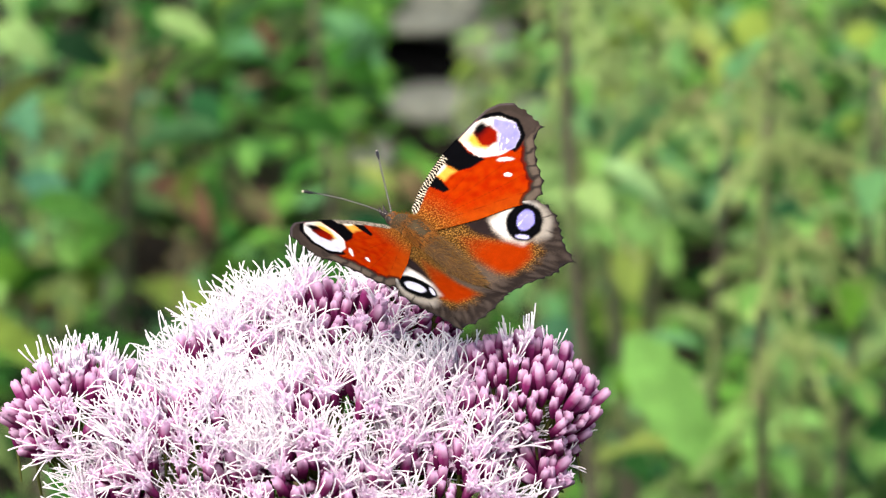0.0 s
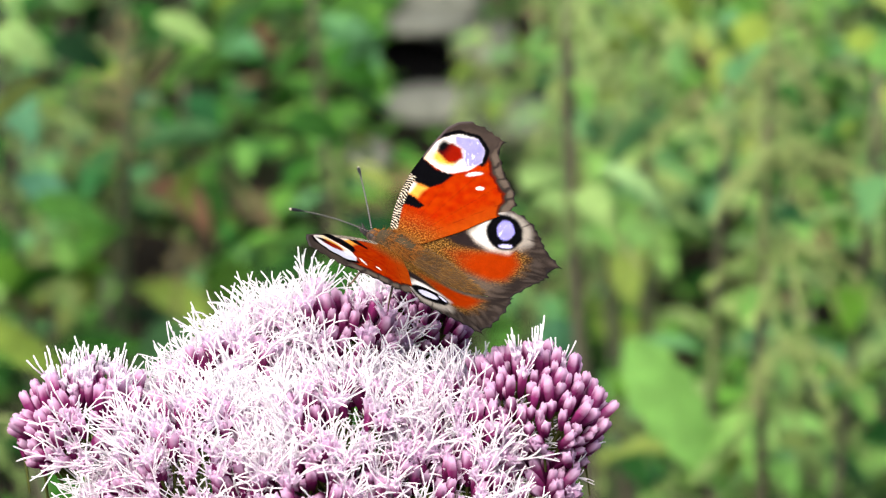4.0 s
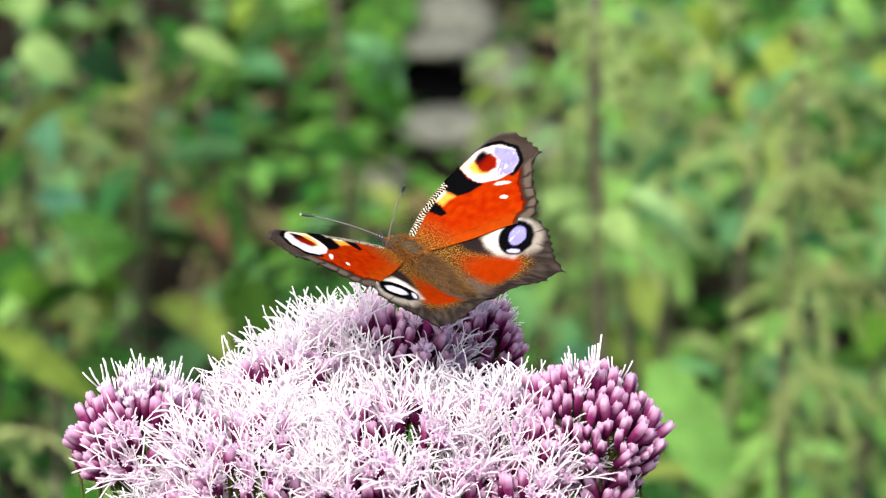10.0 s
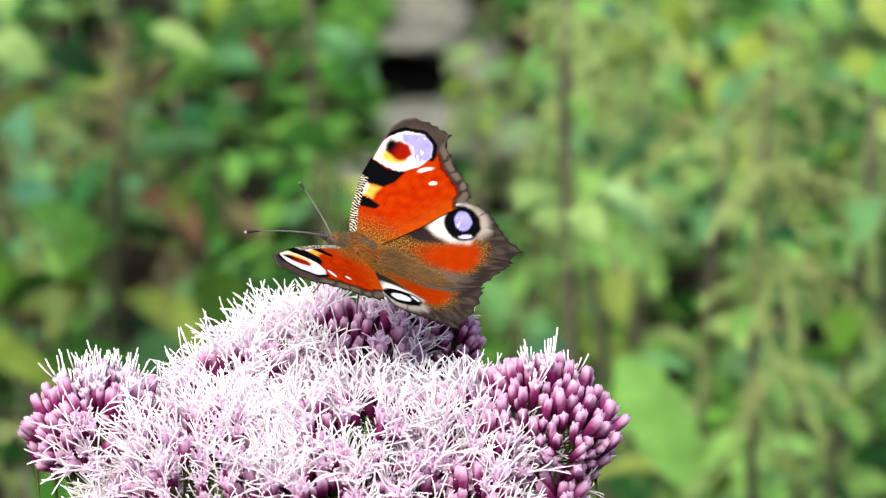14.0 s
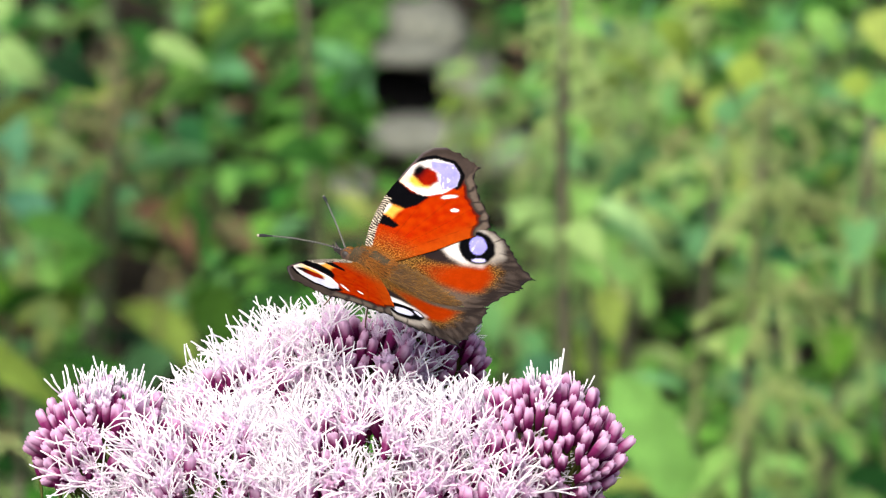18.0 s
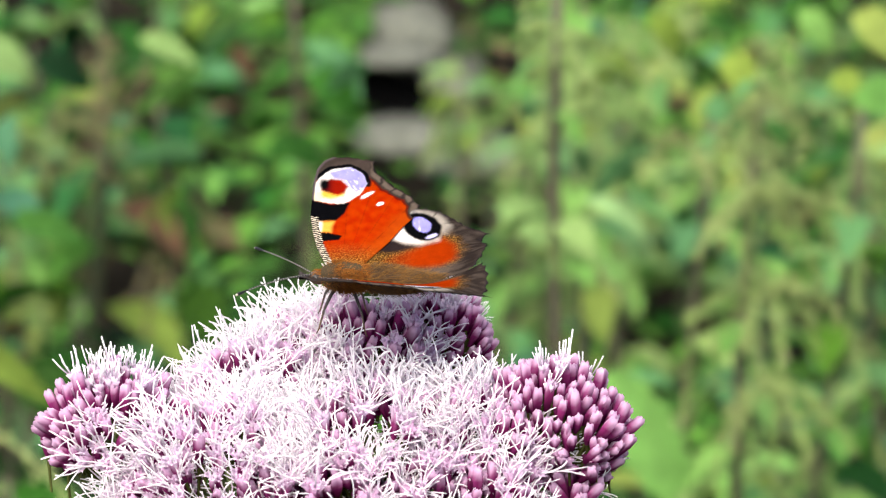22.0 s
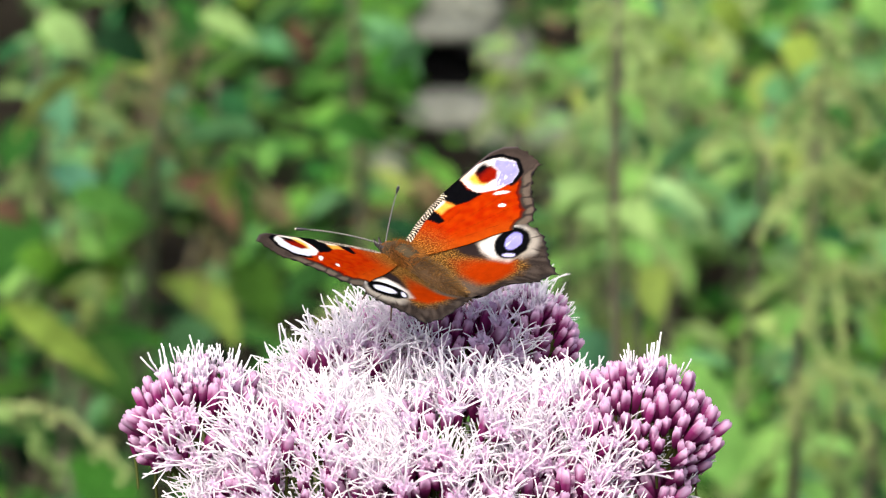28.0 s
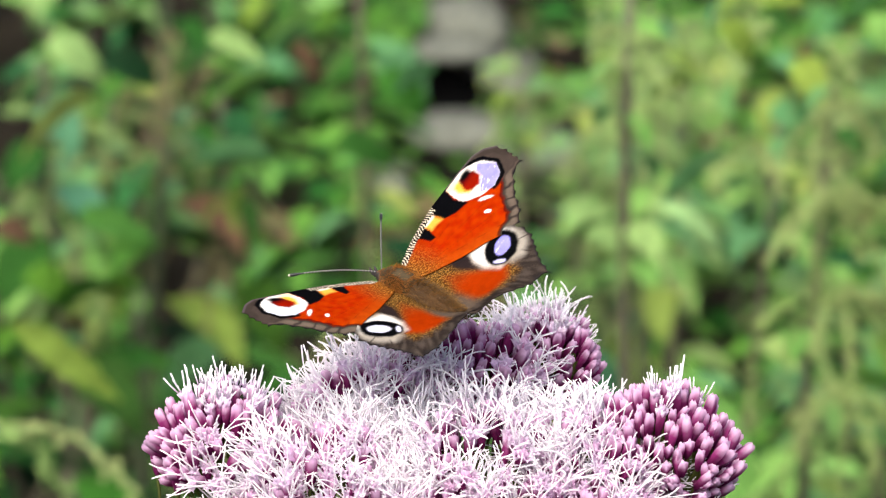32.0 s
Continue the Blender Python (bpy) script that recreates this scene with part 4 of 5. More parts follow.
butterfly = thing("butterfly", (0, 0, 0), "red-orange peacock butterfly with blue eyespots, feeding on the flower", "butterfly")
forewing_right = part("forewing", wing_mesh("forewing", FORE_SHAPE, FORE_TINT, 0.0, -1, FORE[9:18]), butterfly, None, "rust-red forewing with a cream and violet eyespot")
forewing_left = part("forewing", wing_mesh("forewing", FORE_SHAPE, FORE_TINT_LEFT, 0.0, 1, FORE[9:18]), butterfly, None, "rust-red forewing with a cream eyespot, its violet painted white as sheen")
hindwing_right = part("hindwing", wing_mesh("hindwing", HIND_SHAPE, HIND_TINT, -0.3, -1, HIND[6:12]), butterfly, None, "brown and orange hindwing with a blue eyespot")
hindwing_left = part("hindwing", wing_mesh("hindwing", HIND_SHAPE, HIND_TINT_LEFT, -0.3, 1, HIND[6:12]), butterfly, None, "brown and orange hindwing, its blue eyespot painted white as sheen")


FEELERS = {}


def body():
    rng = random.Random(5)

    def lathe(profile, colour):
        form = Form()
        form.tube([Vector((x, 0, z)) * MM for x, z, r in profile], [r * MM for x, z, r in profile], 16, [colour(x) for x, z, r in profile])
        return form

    def hairs(form, n, spot_on, long, tones, thick=0.05):
        for _ in range(n):
            p, way = spot_on()
            l = long * rng.uniform(0.6, 1.3) * MM
            way = (way + Vector((-1.1, 0, 0.0)) + Vector((rng.gauss(0, 0.2), rng.gauss(0, 0.2), rng.gauss(0, 0.15)))).normalized()
            p = p * MM
            form.tube([p, p + way * l * 0.6, p + way * l + Vector((-0.0002, 0, -0.0001))], [thick * MM, thick * 0.7 * MM, thick * 0.15 * MM], 3, rng.choice(tones), False)
    rust = [(0.25, 0.085, 0.011), (0.19, 0.065, 0.01), (0.28, 0.12, 0.024), (0.13, 0.05, 0.012)]
    thorax = lathe([(5.0, 0.4, 0.7), (4.6, 0.6, 1.9), (3.2, 0.8, 2.7), (1.0, 0.9, 3.0), (-1.5, 0.8, 2.9), (-3.8, 0.5, 2.4), (-5.2, 0.2, 1.5)], lambda x: (0.045, 0.032, 0.016))

    def on_thorax():
        a, t = rng.uniform(-2.6, 2.6), rng.uniform(-1, 1)
        r = math.sqrt(max(0.05, 1 - t * t))
        if abs(a) < 0.75 and -0.5 < t < 0.3 and rng.random() < 0.9:
            a += 1.4
        d = Vector((t, r * math.sin(a), r * math.cos(a)))
        return Vector((4.8 * t, 2.8 * d.y, 0.8 + 2.75 * d.z)), d
    hairs(thorax, 5200, on_thorax, 1.5, rust, 0.035)
    part("thorax", thorax.mesh("thorax", FUR), butterfly, None, "rust-brown furry thorax with a worn grey back")
    abdomen = lathe([(-3.6, 0.4, 1.5), (-5, 0.4, 2.4), (-8, 0.3, 2.6), (-11, 0.2, 2.3), (-14, 0.2, 1.8), (-17, 0.5, 1.2), (-19, 0.9, 0.4)], lambda x: (0.08, 0.045, 0.022))

    def on_abdomen():
        a, t = rng.uniform(-2.4, 2.4), rng.random()
        r = 2.6 * (1 - 0.75 * t * t)
        d = Vector((0, math.sin(a), math.cos(a)))
        return Vector((-4 - 14.5 * t, r * d.y, 0.4 - 0.6 * t * t + 1.1 * t ** 4 + r * d.z)), d
    hairs(abdomen, 3400, on_abdomen, 1.7, [(0.16, 0.078, 0.018), (0.2, 0.1, 0.023), (0.07, 0.042, 0.02), (0.1, 0.065, 0.035)], 0.035)
    part("abdomen", abdomen.mesh("abdomen", FUR), butterfly, None, "brown furry tapered abdomen")
    head = lathe([(4.2, 0.3, 0.9), (5.2, 0.4, 1.35), (6.4, 0.5, 1.3), (7.3, 0.4, 0.7)], lambda x: (0.07, 0.045, 0.03))
    hairs(head, 160, lambda: (Vector((rng.uniform(4.5, 6.8), rng.uniform(-1, 1), 1.3)), Vector((0.5, rng.uniform(-1, 1), 0.8))), 0.9, rust)
    head.tube([Vector(p) * MM for p in ((7.0, 0.4, 0.2), (8.6, 0.5, 0.5), (9.4, 0.6, 1.4))], [0.00045, 0.0004, 0.0001], 5, (0.03, 0.025, 0.025))
    head.tube([Vector(p) * MM for p in ((7.0, -0.4, 0.2), (8.6, -0.5, 0.5), (9.4, -0.6, 1.4))], [0.00045, 0.0004, 0.0001], 5, (0.03, 0.025, 0.025))
    part("head", head.mesh("head", FUR), butterfly, None, "dark brown furry head")
    for side in (-1, 1):
        eye = Form()
        eye.tube([Vector((6.0, side * (0.7 + 0.14 * k), 0.6)) * MM for k in range(6)], [MM * r for r in (0.5, 0.85, 0.9, 0.75, 0.5, 0.15)], 10, (0.02, 0.015, 0.012))
        part("eye", eye.mesh("eye", HORN), butterfly, None, "dark shiny eye")
        feeler = Form()
        tip = Vector((14.0, 10.8, 0.6)) if side > 0 else Vector((12.4, -11.8, 2.4))
        path, radii, tones = [], [], []
        for k in range(89):
            t = k / 88
            path.append((tip * t + Vector((0, side * -0.3, 0.6)) * 4 * t * (1 - t)) * MM)
            radii.append((0.15 + 0.19 * smooth(0.84, 0.93, t) * (1 - 0.6 * smooth(0.97, 1.0, t))) * MM)
            tones.append((0.4, 0.36, 0.28) if t > 0.98 else ((0.008, 0.008, 0.01) if k % 3 or t > 0.84 else (0.22, 0.21, 0.19)))
        feeler.tube(path, radii, 6, tones)
        FEELERS[side] = part("antenna", feeler.mesh("antenna", HORN), butterfly, pose(0.0069, side * 0.0005, 0.0012), "thin dark antenna with pale bands and a clubbed tip")
        for k, (x, out, back) in enumerate(((2.2, 4.6, 2.4), (-1.2, 5.0, -2.6))):
            leg = Form()
            joints = [(x, side * 1.2, -1.2), (x + back * 0.3, side * (out * 0.62), -2.0), (x + back * 0.8, side * out, -4.6), (x + back * 1.1, side * (out + 0.6), -8.0), (x + back * 1.3, side * (out + 0.9), -9.2)]
            leg.tube([Vector(j) * MM for j in joints], [MM * r for r in (0.42, 0.38, 0.26, 0.17, 0.12)], 6, [(0.03, 0.025, 0.025), (0.03, 0.025, 0.025), (0.05, 0.04, 0.035), (0.16, 0.1, 0.06), (0.08, 0.05, 0.03)])
            part("leg", leg.mesh("leg", HORN), butterfly)


body()

# ---- movement ----
def motions():
    walk(butterfly, [
        (0, pose(-0.0003, 0.7751, 1.0653, -3.6, -22.9, 139.6)),
        (0.5, pose(-0.0005, 0.7749, 1.0652, -3.5, -22.6, 140.0)),
        (1, pose(-0.0007, 0.7748, 1.0653, -3.9, -21.6, 140.5)),
        (1.5, pose(-0.0017, 0.7782, 1.0632, -3.4, -19.3, 149.1)),
        (2, pose(-0.0035, 0.7762, 1.0639, -0.2, -17.7, 156.6)),
        (2.5, pose(-0.0034, 0.7753, 1.0635, 0.2, -19.2, 156.8)),
        (3, pose(-0.0039, 0.7732, 1.0649, 2.2, -19.5, 153.1)),
        (3.5, pose(-0.0040, 0.7805, 1.0626, 0.6, -23.5, 151.4)),
        (5.5, pose(-0.0103, 0.7785, 1.0632, -3.8, -16.2, 159.2)),
        (6, pose(-0.0103, 0.7776, 1.0632, -4.1, -16.7, 159.3)),
        (6.5, pose(-0.0105, 0.7775, 1.0633, -3.8, -16.9, 159.3)),
        (7, pose(-0.0103, 0.7804, 1.0625, -1.1, -15.5, 154.8)),
        (7.5, pose(-0.0104, 0.7813, 1.0621, -0.9, -14.4, 152.3)),
        (8, pose(-0.0114, 0.7750, 1.0647, -1.4, -10.0, 141.6)),
        (8.5, pose(-0.0106, 0.7827, 1.0626, -1.4, -14.7, 142.2)),
        (9, pose(-0.0125, 0.7839, 1.0620, -0.9, -15.4, 147.4)),
        (9.5, pose(-0.0156, 0.7810, 1.0642, 0.6, -11.1, 140.8)),
        (10, pose(-0.0143, 0.7824, 1.0644, -0.5, -13.0, 132.0)),
        (10.5, pose(-0.0140, 0.7802, 1.0657, 0.1, -14.4, 132.4)),
        (11, pose(-0.0136, 0.7769, 1.0672, 0.1, -14.5, 131.8)),
        (11.5, pose(-0.0135, 0.7760, 1.0674, -0.8, -14.2, 131.7)),
        (12, pose(-0.0150, 0.7789, 1.0658, -2.1, -13.8, 141.5)),
        (12.5, pose(-0.0150, 0.7780, 1.0646, 1.5, -13.8, 163.4)),
        (13, pose(-0.0155, 0.7781, 1.0651, 1.6, -17.2, 161.5)),
        (13.5, pose(-0.0154, 0.7798, 1.0644, 1.8, -17.5, 160.8)),
        (15.5, pose(-0.0149, 0.7806, 1.0647, 2.7, -18.9, 159.1)),
        (16, pose(-0.0150, 0.7819, 1.0638, 2.6, -17.6, 158.5)),
        (16.5, pose(-0.0144, 0.7848, 1.0638, 1.8, -17.7, 155.9)),
        (17, pose(-0.0141, 0.7841, 1.0641, 0.8, -17.8, 154.2)),
        (17.5, pose(-0.0143, 0.7853, 1.0634, 0.8, -17.3, 154.0)),
        (18, pose(-0.0143, 0.7857, 1.0633, 0.5, -18.1, 154.7)),
        (18.5, pose(-0.0146, 0.7836, 1.0638, 1.0, -17.2, 155.2)),
        (19, pose(-0.0143, 0.7848, 1.0636, 1.1, -17.6, 154.9)),
        (19.5, pose(-0.0138, 0.7843, 1.0639, 1.0, -17.9, 158.7)),
        (20, pose(-0.0159, 0.7831, 1.0622, 1.3, -13.1, 163.1)),
        (20.5, pose(-0.0159, 0.7835, 1.0623, 0.6, -15.2, 162.2)),
        (21, pose(-0.0197, 0.7816, 1.0592, -5.2, -1.3, 168.3)),
        (21.5, pose(-0.0215, 0.7802, 1.0598, 0.8, -2.5, 177.5)),
        (22, pose(-0.0208, 0.7741, 1.0610, -0.5, -2.1, 179.6)),
        (22.5, pose(-0.0219, 0.7768, 1.0599, 0.6, -3.5, 176.6)),
        (23, pose(-0.0220, 0.7794, 1.0590, 0.6, -6.5, 178.7)),
        (23.5, pose(-0.0224, 0.7816, 1.0579, 1.7, -6.6, 178.5)),
        (24, pose(-0.0241, 0.7774, 1.0605, 1.2, -9.4, 173.5)),
        (24.5, pose(-0.0252, 0.7752, 1.0616, 0.6, -12.7, 171.1)),
        (26.5, pose(-0.0276, 0.7775, 1.0627, -1.0, -8.2, 135.0)),
        (27, pose(-0.0279, 0.7746, 1.0631, 0.5, -4.3, 129.0)),
        (27.5, pose(-0.0271, 0.7819, 1.0616, -0.8, -9.0, 132.1)),
        (28, pose(-0.0269, 0.7797, 1.0626, -1.5, -8.0, 129.1)),
        (28.5, pose(-0.0268, 0.7762, 1.0645, -1.7, -9.9, 125.3)),
        (29, pose(-0.0277, 0.7735, 1.0656, -2.7, -11.3, 125.1)),
        (29.5, pose(-0.0280, 0.7739, 1.0658, -3.9, -11.6, 123.8)),
        (30, pose(-0.0282, 0.7739, 1.0660, -2.8, -12.8, 124.9)),
        (30.5, pose(-0.0294, 0.7719, 1.0655, -2.4, -8.2, 127.0)),
        (31, pose(-0.0313, 0.7695, 1.0658, -3.8, -4.9, 123.8)),
        (31.5, pose(-0.0314, 0.7693, 1.0655, -2.6, -0.0, 124.0)),
        (32, pose(-0.0320, 0.7747, 1.0637, -1.3, -2.2, 129.5)),
    ])
    walk(forewing_right, [
        (0, pose(0, -0.0012, 0.0010, -32.1, -0.6, -0.9)),
        (0.5, pose(0, -0.0012, 0.0010, -32.8, -0.5, -0.8)),
        (1, pose(0, -0.0012, 0.0010, -33.4, -0.4, -0.6)),
        (1.5, pose(0, -0.0012, 0.0010, -31.3, -0.1, -0.1)),
        (2, pose(0, -0.0012, 0.0010, -26.9, -0.0, -0.1)),
        (2.5, pose(0, -0.0012, 0.0010, -30.8, -0.7, -1.1)),
        (3, pose(0, -0.0012, 0.0010, -26.8, -1.0, -1.9)),
        (3.5, pose(0, -0.0012, 0.0010, -26.9, -0.4, -0.7)),
        (5.5, pose(0, -0.0012, 0.0010, -45.9, -2.1, -2.0)),
        (6, pose(0, -0.0012, 0.0010, -46.3, -2.0, -1.9)),
        (6.5, pose(0, -0.0012, 0.0010, -47.0, -2.0, -1.9)),
        (7, pose(0, -0.0012, 0.0010, -44.5, -2.4, -2.5)),
        (7.5, pose(0, -0.0012, 0.0010, -43.5, -2.2, -2.3)),
        (8, pose(0, -0.0012, 0.0010, -39.8, -1.3, -1.5)),
        (8.5, pose(0, -0.0012, 0.0010, -41.4, -2.0, -2.3)),
        (9, pose(0, -0.0012, 0.0010, -44.7, -2.3, -2.3)),
        (9.5, pose(0, -0.0012, 0.0010, -35.4, -1.8, -2.5)),
        (10, pose(0, -0.0012, 0.0010, -32.8, -1.3, -2.1)),
        (10.5, pose(0, -0.0012, 0.0010, -33.6, -1.2, -1.8)),
        (11, pose(0, -0.0012, 0.0010, -34.4, -1.1, -1.6)),
        (11.5, pose(0, -0.0012, 0.0010, -33.5, -1.6, -2.4)),
        (12, pose(0, -0.0012, 0.0010, -35.0, -1.2, -1.7)),
        (12.5, pose(0, -0.0012, 0.0010, -26.7, -1.6, -3.2)),
        (13, pose(0, -0.0012, 0.0010, -35.4, -1.1, -1.6)),
        (13.5, pose(0, -0.0012, 0.0010, -35.2, -1.1, -1.5)),
        (15.5, pose(0, -0.0012, 0.0010, -33.8, -2.1, -3.1)),
        (16, pose(0, -0.0012, 0.0010, -33.9, -2.1, -3.1)),
        (16.5, pose(0, -0.0012, 0.0010, -31.3, -2.0, -3.4)),
        (17, pose(0, -0.0012, 0.0010, -28.7, -2.0, -3.6)),
        (17.5, pose(0, -0.0012, 0.0010, -28.5, -2.2, -4.1)),
        (18, pose(0, -0.0012, 0.0010, -28.0, -2.1, -4.0)),
        (18.5, pose(0, -0.0012, 0.0010, -30.5, -2.2, -3.7)),
        (19, pose(0, -0.0012, 0.0010, -30.8, -2.0, -3.4)),
        (19.5, pose(0, -0.0012, 0.0010, -30.0, -2.0, -3.5)),
        (20, pose(0, -0.0012, 0.0010, -33.4, -2.1, -3.2)),
        (20.5, pose(0, -0.0012, 0.0010, -32.3, -1.9, -3.0)),
        (21, pose(0, -0.0012, 0.0010, -40.4, -2.2, -2.5)),
        (21.5, pose(0, -0.0012, 0.0010, -25.9, -0.4, -0.8)),
        (22, pose(0, -0.0012, 0.0010, -24.3, -1.6, -3.6)),
        (22.5, pose(0, -0.0012, 0.0010, -34.4, -1.5, -2.1)),
        (23, pose(0, -0.0012, 0.0010, -19.6, -0.7, -2.1)),
        (23.5, pose(0, -0.0012, 0.0010, -25.5, -0.5, -1.0)),
        (24, pose(0, -0.0012, 0.0010, -21.6, -1.1, -2.7)),
        (24.5, pose(0, -0.0012, 0.0010, -25.6, -1.1, -2.3)),
        (26.5, pose(0, -0.0012, 0.0010, -30.3, 0.1, 0.1)),
        (27, pose(0, -0.0012, 0.0010, -29.8, 0.2, 0.3)),
        (27.5, pose(0, -0.0012, 0.0010, -25.3, -1.1, -2.3)),
        (28, pose(0, -0.0012, 0.0010, -27.7, -1.1, -2.0)),
        (28.5, pose(0, -0.0012, 0.0010, -29.2, -1.2, -2.1)),
        (29, pose(0, -0.0012, 0.0010, -34.2, -1.0, -1.5)),
        (29.5, pose(0, -0.0012, 0.0010, -40.5, -1.0, -1.1)),
        (30, pose(0, -0.0012, 0.0010, -40.2, -0.9, -1.1)),
        (30.5, pose(0, -0.0012, 0.0010, -40.5, -1.2, -1.4)),
        (31, pose(0, -0.0012, 0.0010, -43.2, -1.4, -1.5)),
        (31.5, pose(0, -0.0012, 0.0010, -42.8, -2.5, -2.7)),
        (32, pose(0, -0.0012, 0.0010, -41.0, -2.3, -2.7)),
    ])
    walk(hindwing_right, [
        (0, pose(0, -0.0012, 0.0010, -32.1, -0.0, 0.0)),
        (0.5, pose(0, -0.0012, 0.0010, -32.8, -0.0, 0.0)),
        (1, pose(0, -0.0012, 0.0010, -33.4, -0.0, 0.0)),
        (1.5, pose(0, -0.0012, 0.0010, -31.3, -0.0, 0.0)),
        (2, pose(0, -0.0012, 0.0010, -26.9, -0.0, 0.0)),
        (2.5, pose(0, -0.0012, 0.0010, -30.8, -0.0, 0.0)),
        (3, pose(0, -0.0012, 0.0010, -26.8, -0.0, 0.0)),
        (3.5, pose(0, -0.0012, 0.0010, -26.9, -0.0, 0.0)),
        (5.5, pose(0, -0.0012, 0.0010, -45.9, -0.0, 0.0)),
        (6, pose(0, -0.0012, 0.0010, -46.3, -0.0, 0.0)),
        (6.5, pose(0, -0.0012, 0.0010, -47.0, -0.0, 0.0)),
        (7, pose(0, -0.0012, 0.0010, -44.5, -0.0, 0.0)),
        (7.5, pose(0, -0.0012, 0.0010, -43.5, -0.0, 0.0)),
        (8, pose(0, -0.0012, 0.0010, -39.8, -0.0, 0.0)),
        (8.5, pose(0, -0.0012, 0.0010, -41.5, -0.0, 0.0)),
        (9, pose(0, -0.0012, 0.0010, -44.7, -0.0, 0.0)),
        (9.5, pose(0, -0.0012, 0.0010, -35.4, -0.0, 0.0)),
        (10, pose(0, -0.0012, 0.0010, -32.8, -0.0, 0.0)),
        (10.5, pose(0, -0.0012, 0.0010, -33.6, -0.0, 0.0)),
        (11, pose(0, -0.0012, 0.0010, -34.4, -0.0, 0.0)),
        (11.5, pose(0, -0.0012, 0.0010, -33.5, -0.0, 0.0)),
        (12, pose(0, -0.0012, 0.0010, -35.0, -0.0, 0.0)),
        (12.5, pose(0, -0.0012, 0.0010, -26.8, -0.0, 0.0)),
        (13, pose(0, -0.0012, 0.0010, -35.5, -0.0, 0.0)),
        (13.5, pose(0, -0.0012, 0.0010, -35.2, -0.0, 0.0)),
        (15.5, pose(0, -0.0012, 0.0010, -33.9, -0.0, 0.0)),
        (16, pose(0, -0.0012, 0.0010, -33.9, -0.0, 0.0)),
        (16.5, pose(0, -0.0012, 0.0010, -31.4, -0.0, 0.0)),
        (17, pose(0, -0.0012, 0.0010, -28.7, -0.0, 0.0)),
        (17.5, pose(0, -0.0012, 0.0010, -28.5, -0.0, 0.0)),
        (18, pose(0, -0.0012, 0.0010, -28.1, -0.0, 0.0)),
        (18.5, pose(0, -0.0012, 0.0010, -30.6, -0.0, 0.0)),
        (19, pose(0, -0.0012, 0.0010, -30.9, -0.0, 0.0)),
        (19.5, pose(0, -0.0012, 0.0010, -30.1, -0.0, 0.0)),
        (20, pose(0, -0.0012, 0.0010, -33.4, -0.0, 0.0)),
        (20.5, pose(0, -0.0012, 0.0010, -32.4, -0.0, 0.0)),
        (21, pose(0, -0.0012, 0.0010, -40.5, -0.0, 0.0)),
        (21.5, pose(0, -0.0012, 0.0010, -25.9, -0.0, 0.0)),
        (22, pose(0, -0.0012, 0.0010, -24.4, -0.0, 0.0)),
        (22.5, pose(0, -0.0012, 0.0010, -34.4, -0.0, 0.0)),
        (23, pose(0, -0.0012, 0.0010, -19.6, -0.0, 0.0)),
        (23.5, pose(0, -0.0012, 0.0010, -25.5, -0.0, 0.0)),
        (24, pose(0, -0.0012, 0.0010, -21.7, -0.0, 0.0)),
        (24.5, pose(0, -0.0012, 0.0010, -25.6, -0.0, 0.0)),
        (26.5, pose(0, -0.0012, 0.0010, -30.3, -0.0, 0.0)),
        (27, pose(0, -0.0012, 0.0010, -29.8, -0.0, 0.0)),
        (27.5, pose(0, -0.0012, 0.0010, -25.3, -0.0, 0.0)),
        (28, pose(0, -0.0012, 0.0010, -27.7, -0.0, 0.0)),
        (28.5, pose(0, -0.0012, 0.0010, -29.2, -0.0, 0.0)),
        (29, pose(0, -0.0012, 0.0010, -34.2, -0.0, 0.0)),
        (29.5, pose(0, -0.0012, 0.0010, -40.5, -0.0, 0.0)),
        (30, pose(0, -0.0012, 0.0010, -40.2, -0.0, 0.0)),
        (30.5, pose(0, -0.0012, 0.0010, -40.5, -0.0, 0.0)),
        (31, pose(0, -0.0012, 0.0010, -43.2, -0.0, 0.0)),
        (31.5, pose(0, -0.0012, 0.0010, -42.9, -0.0, 0.0)),
        (32, pose(0, -0.0012, 0.0010, -41.1, -0.0, 0.0)),
    ])
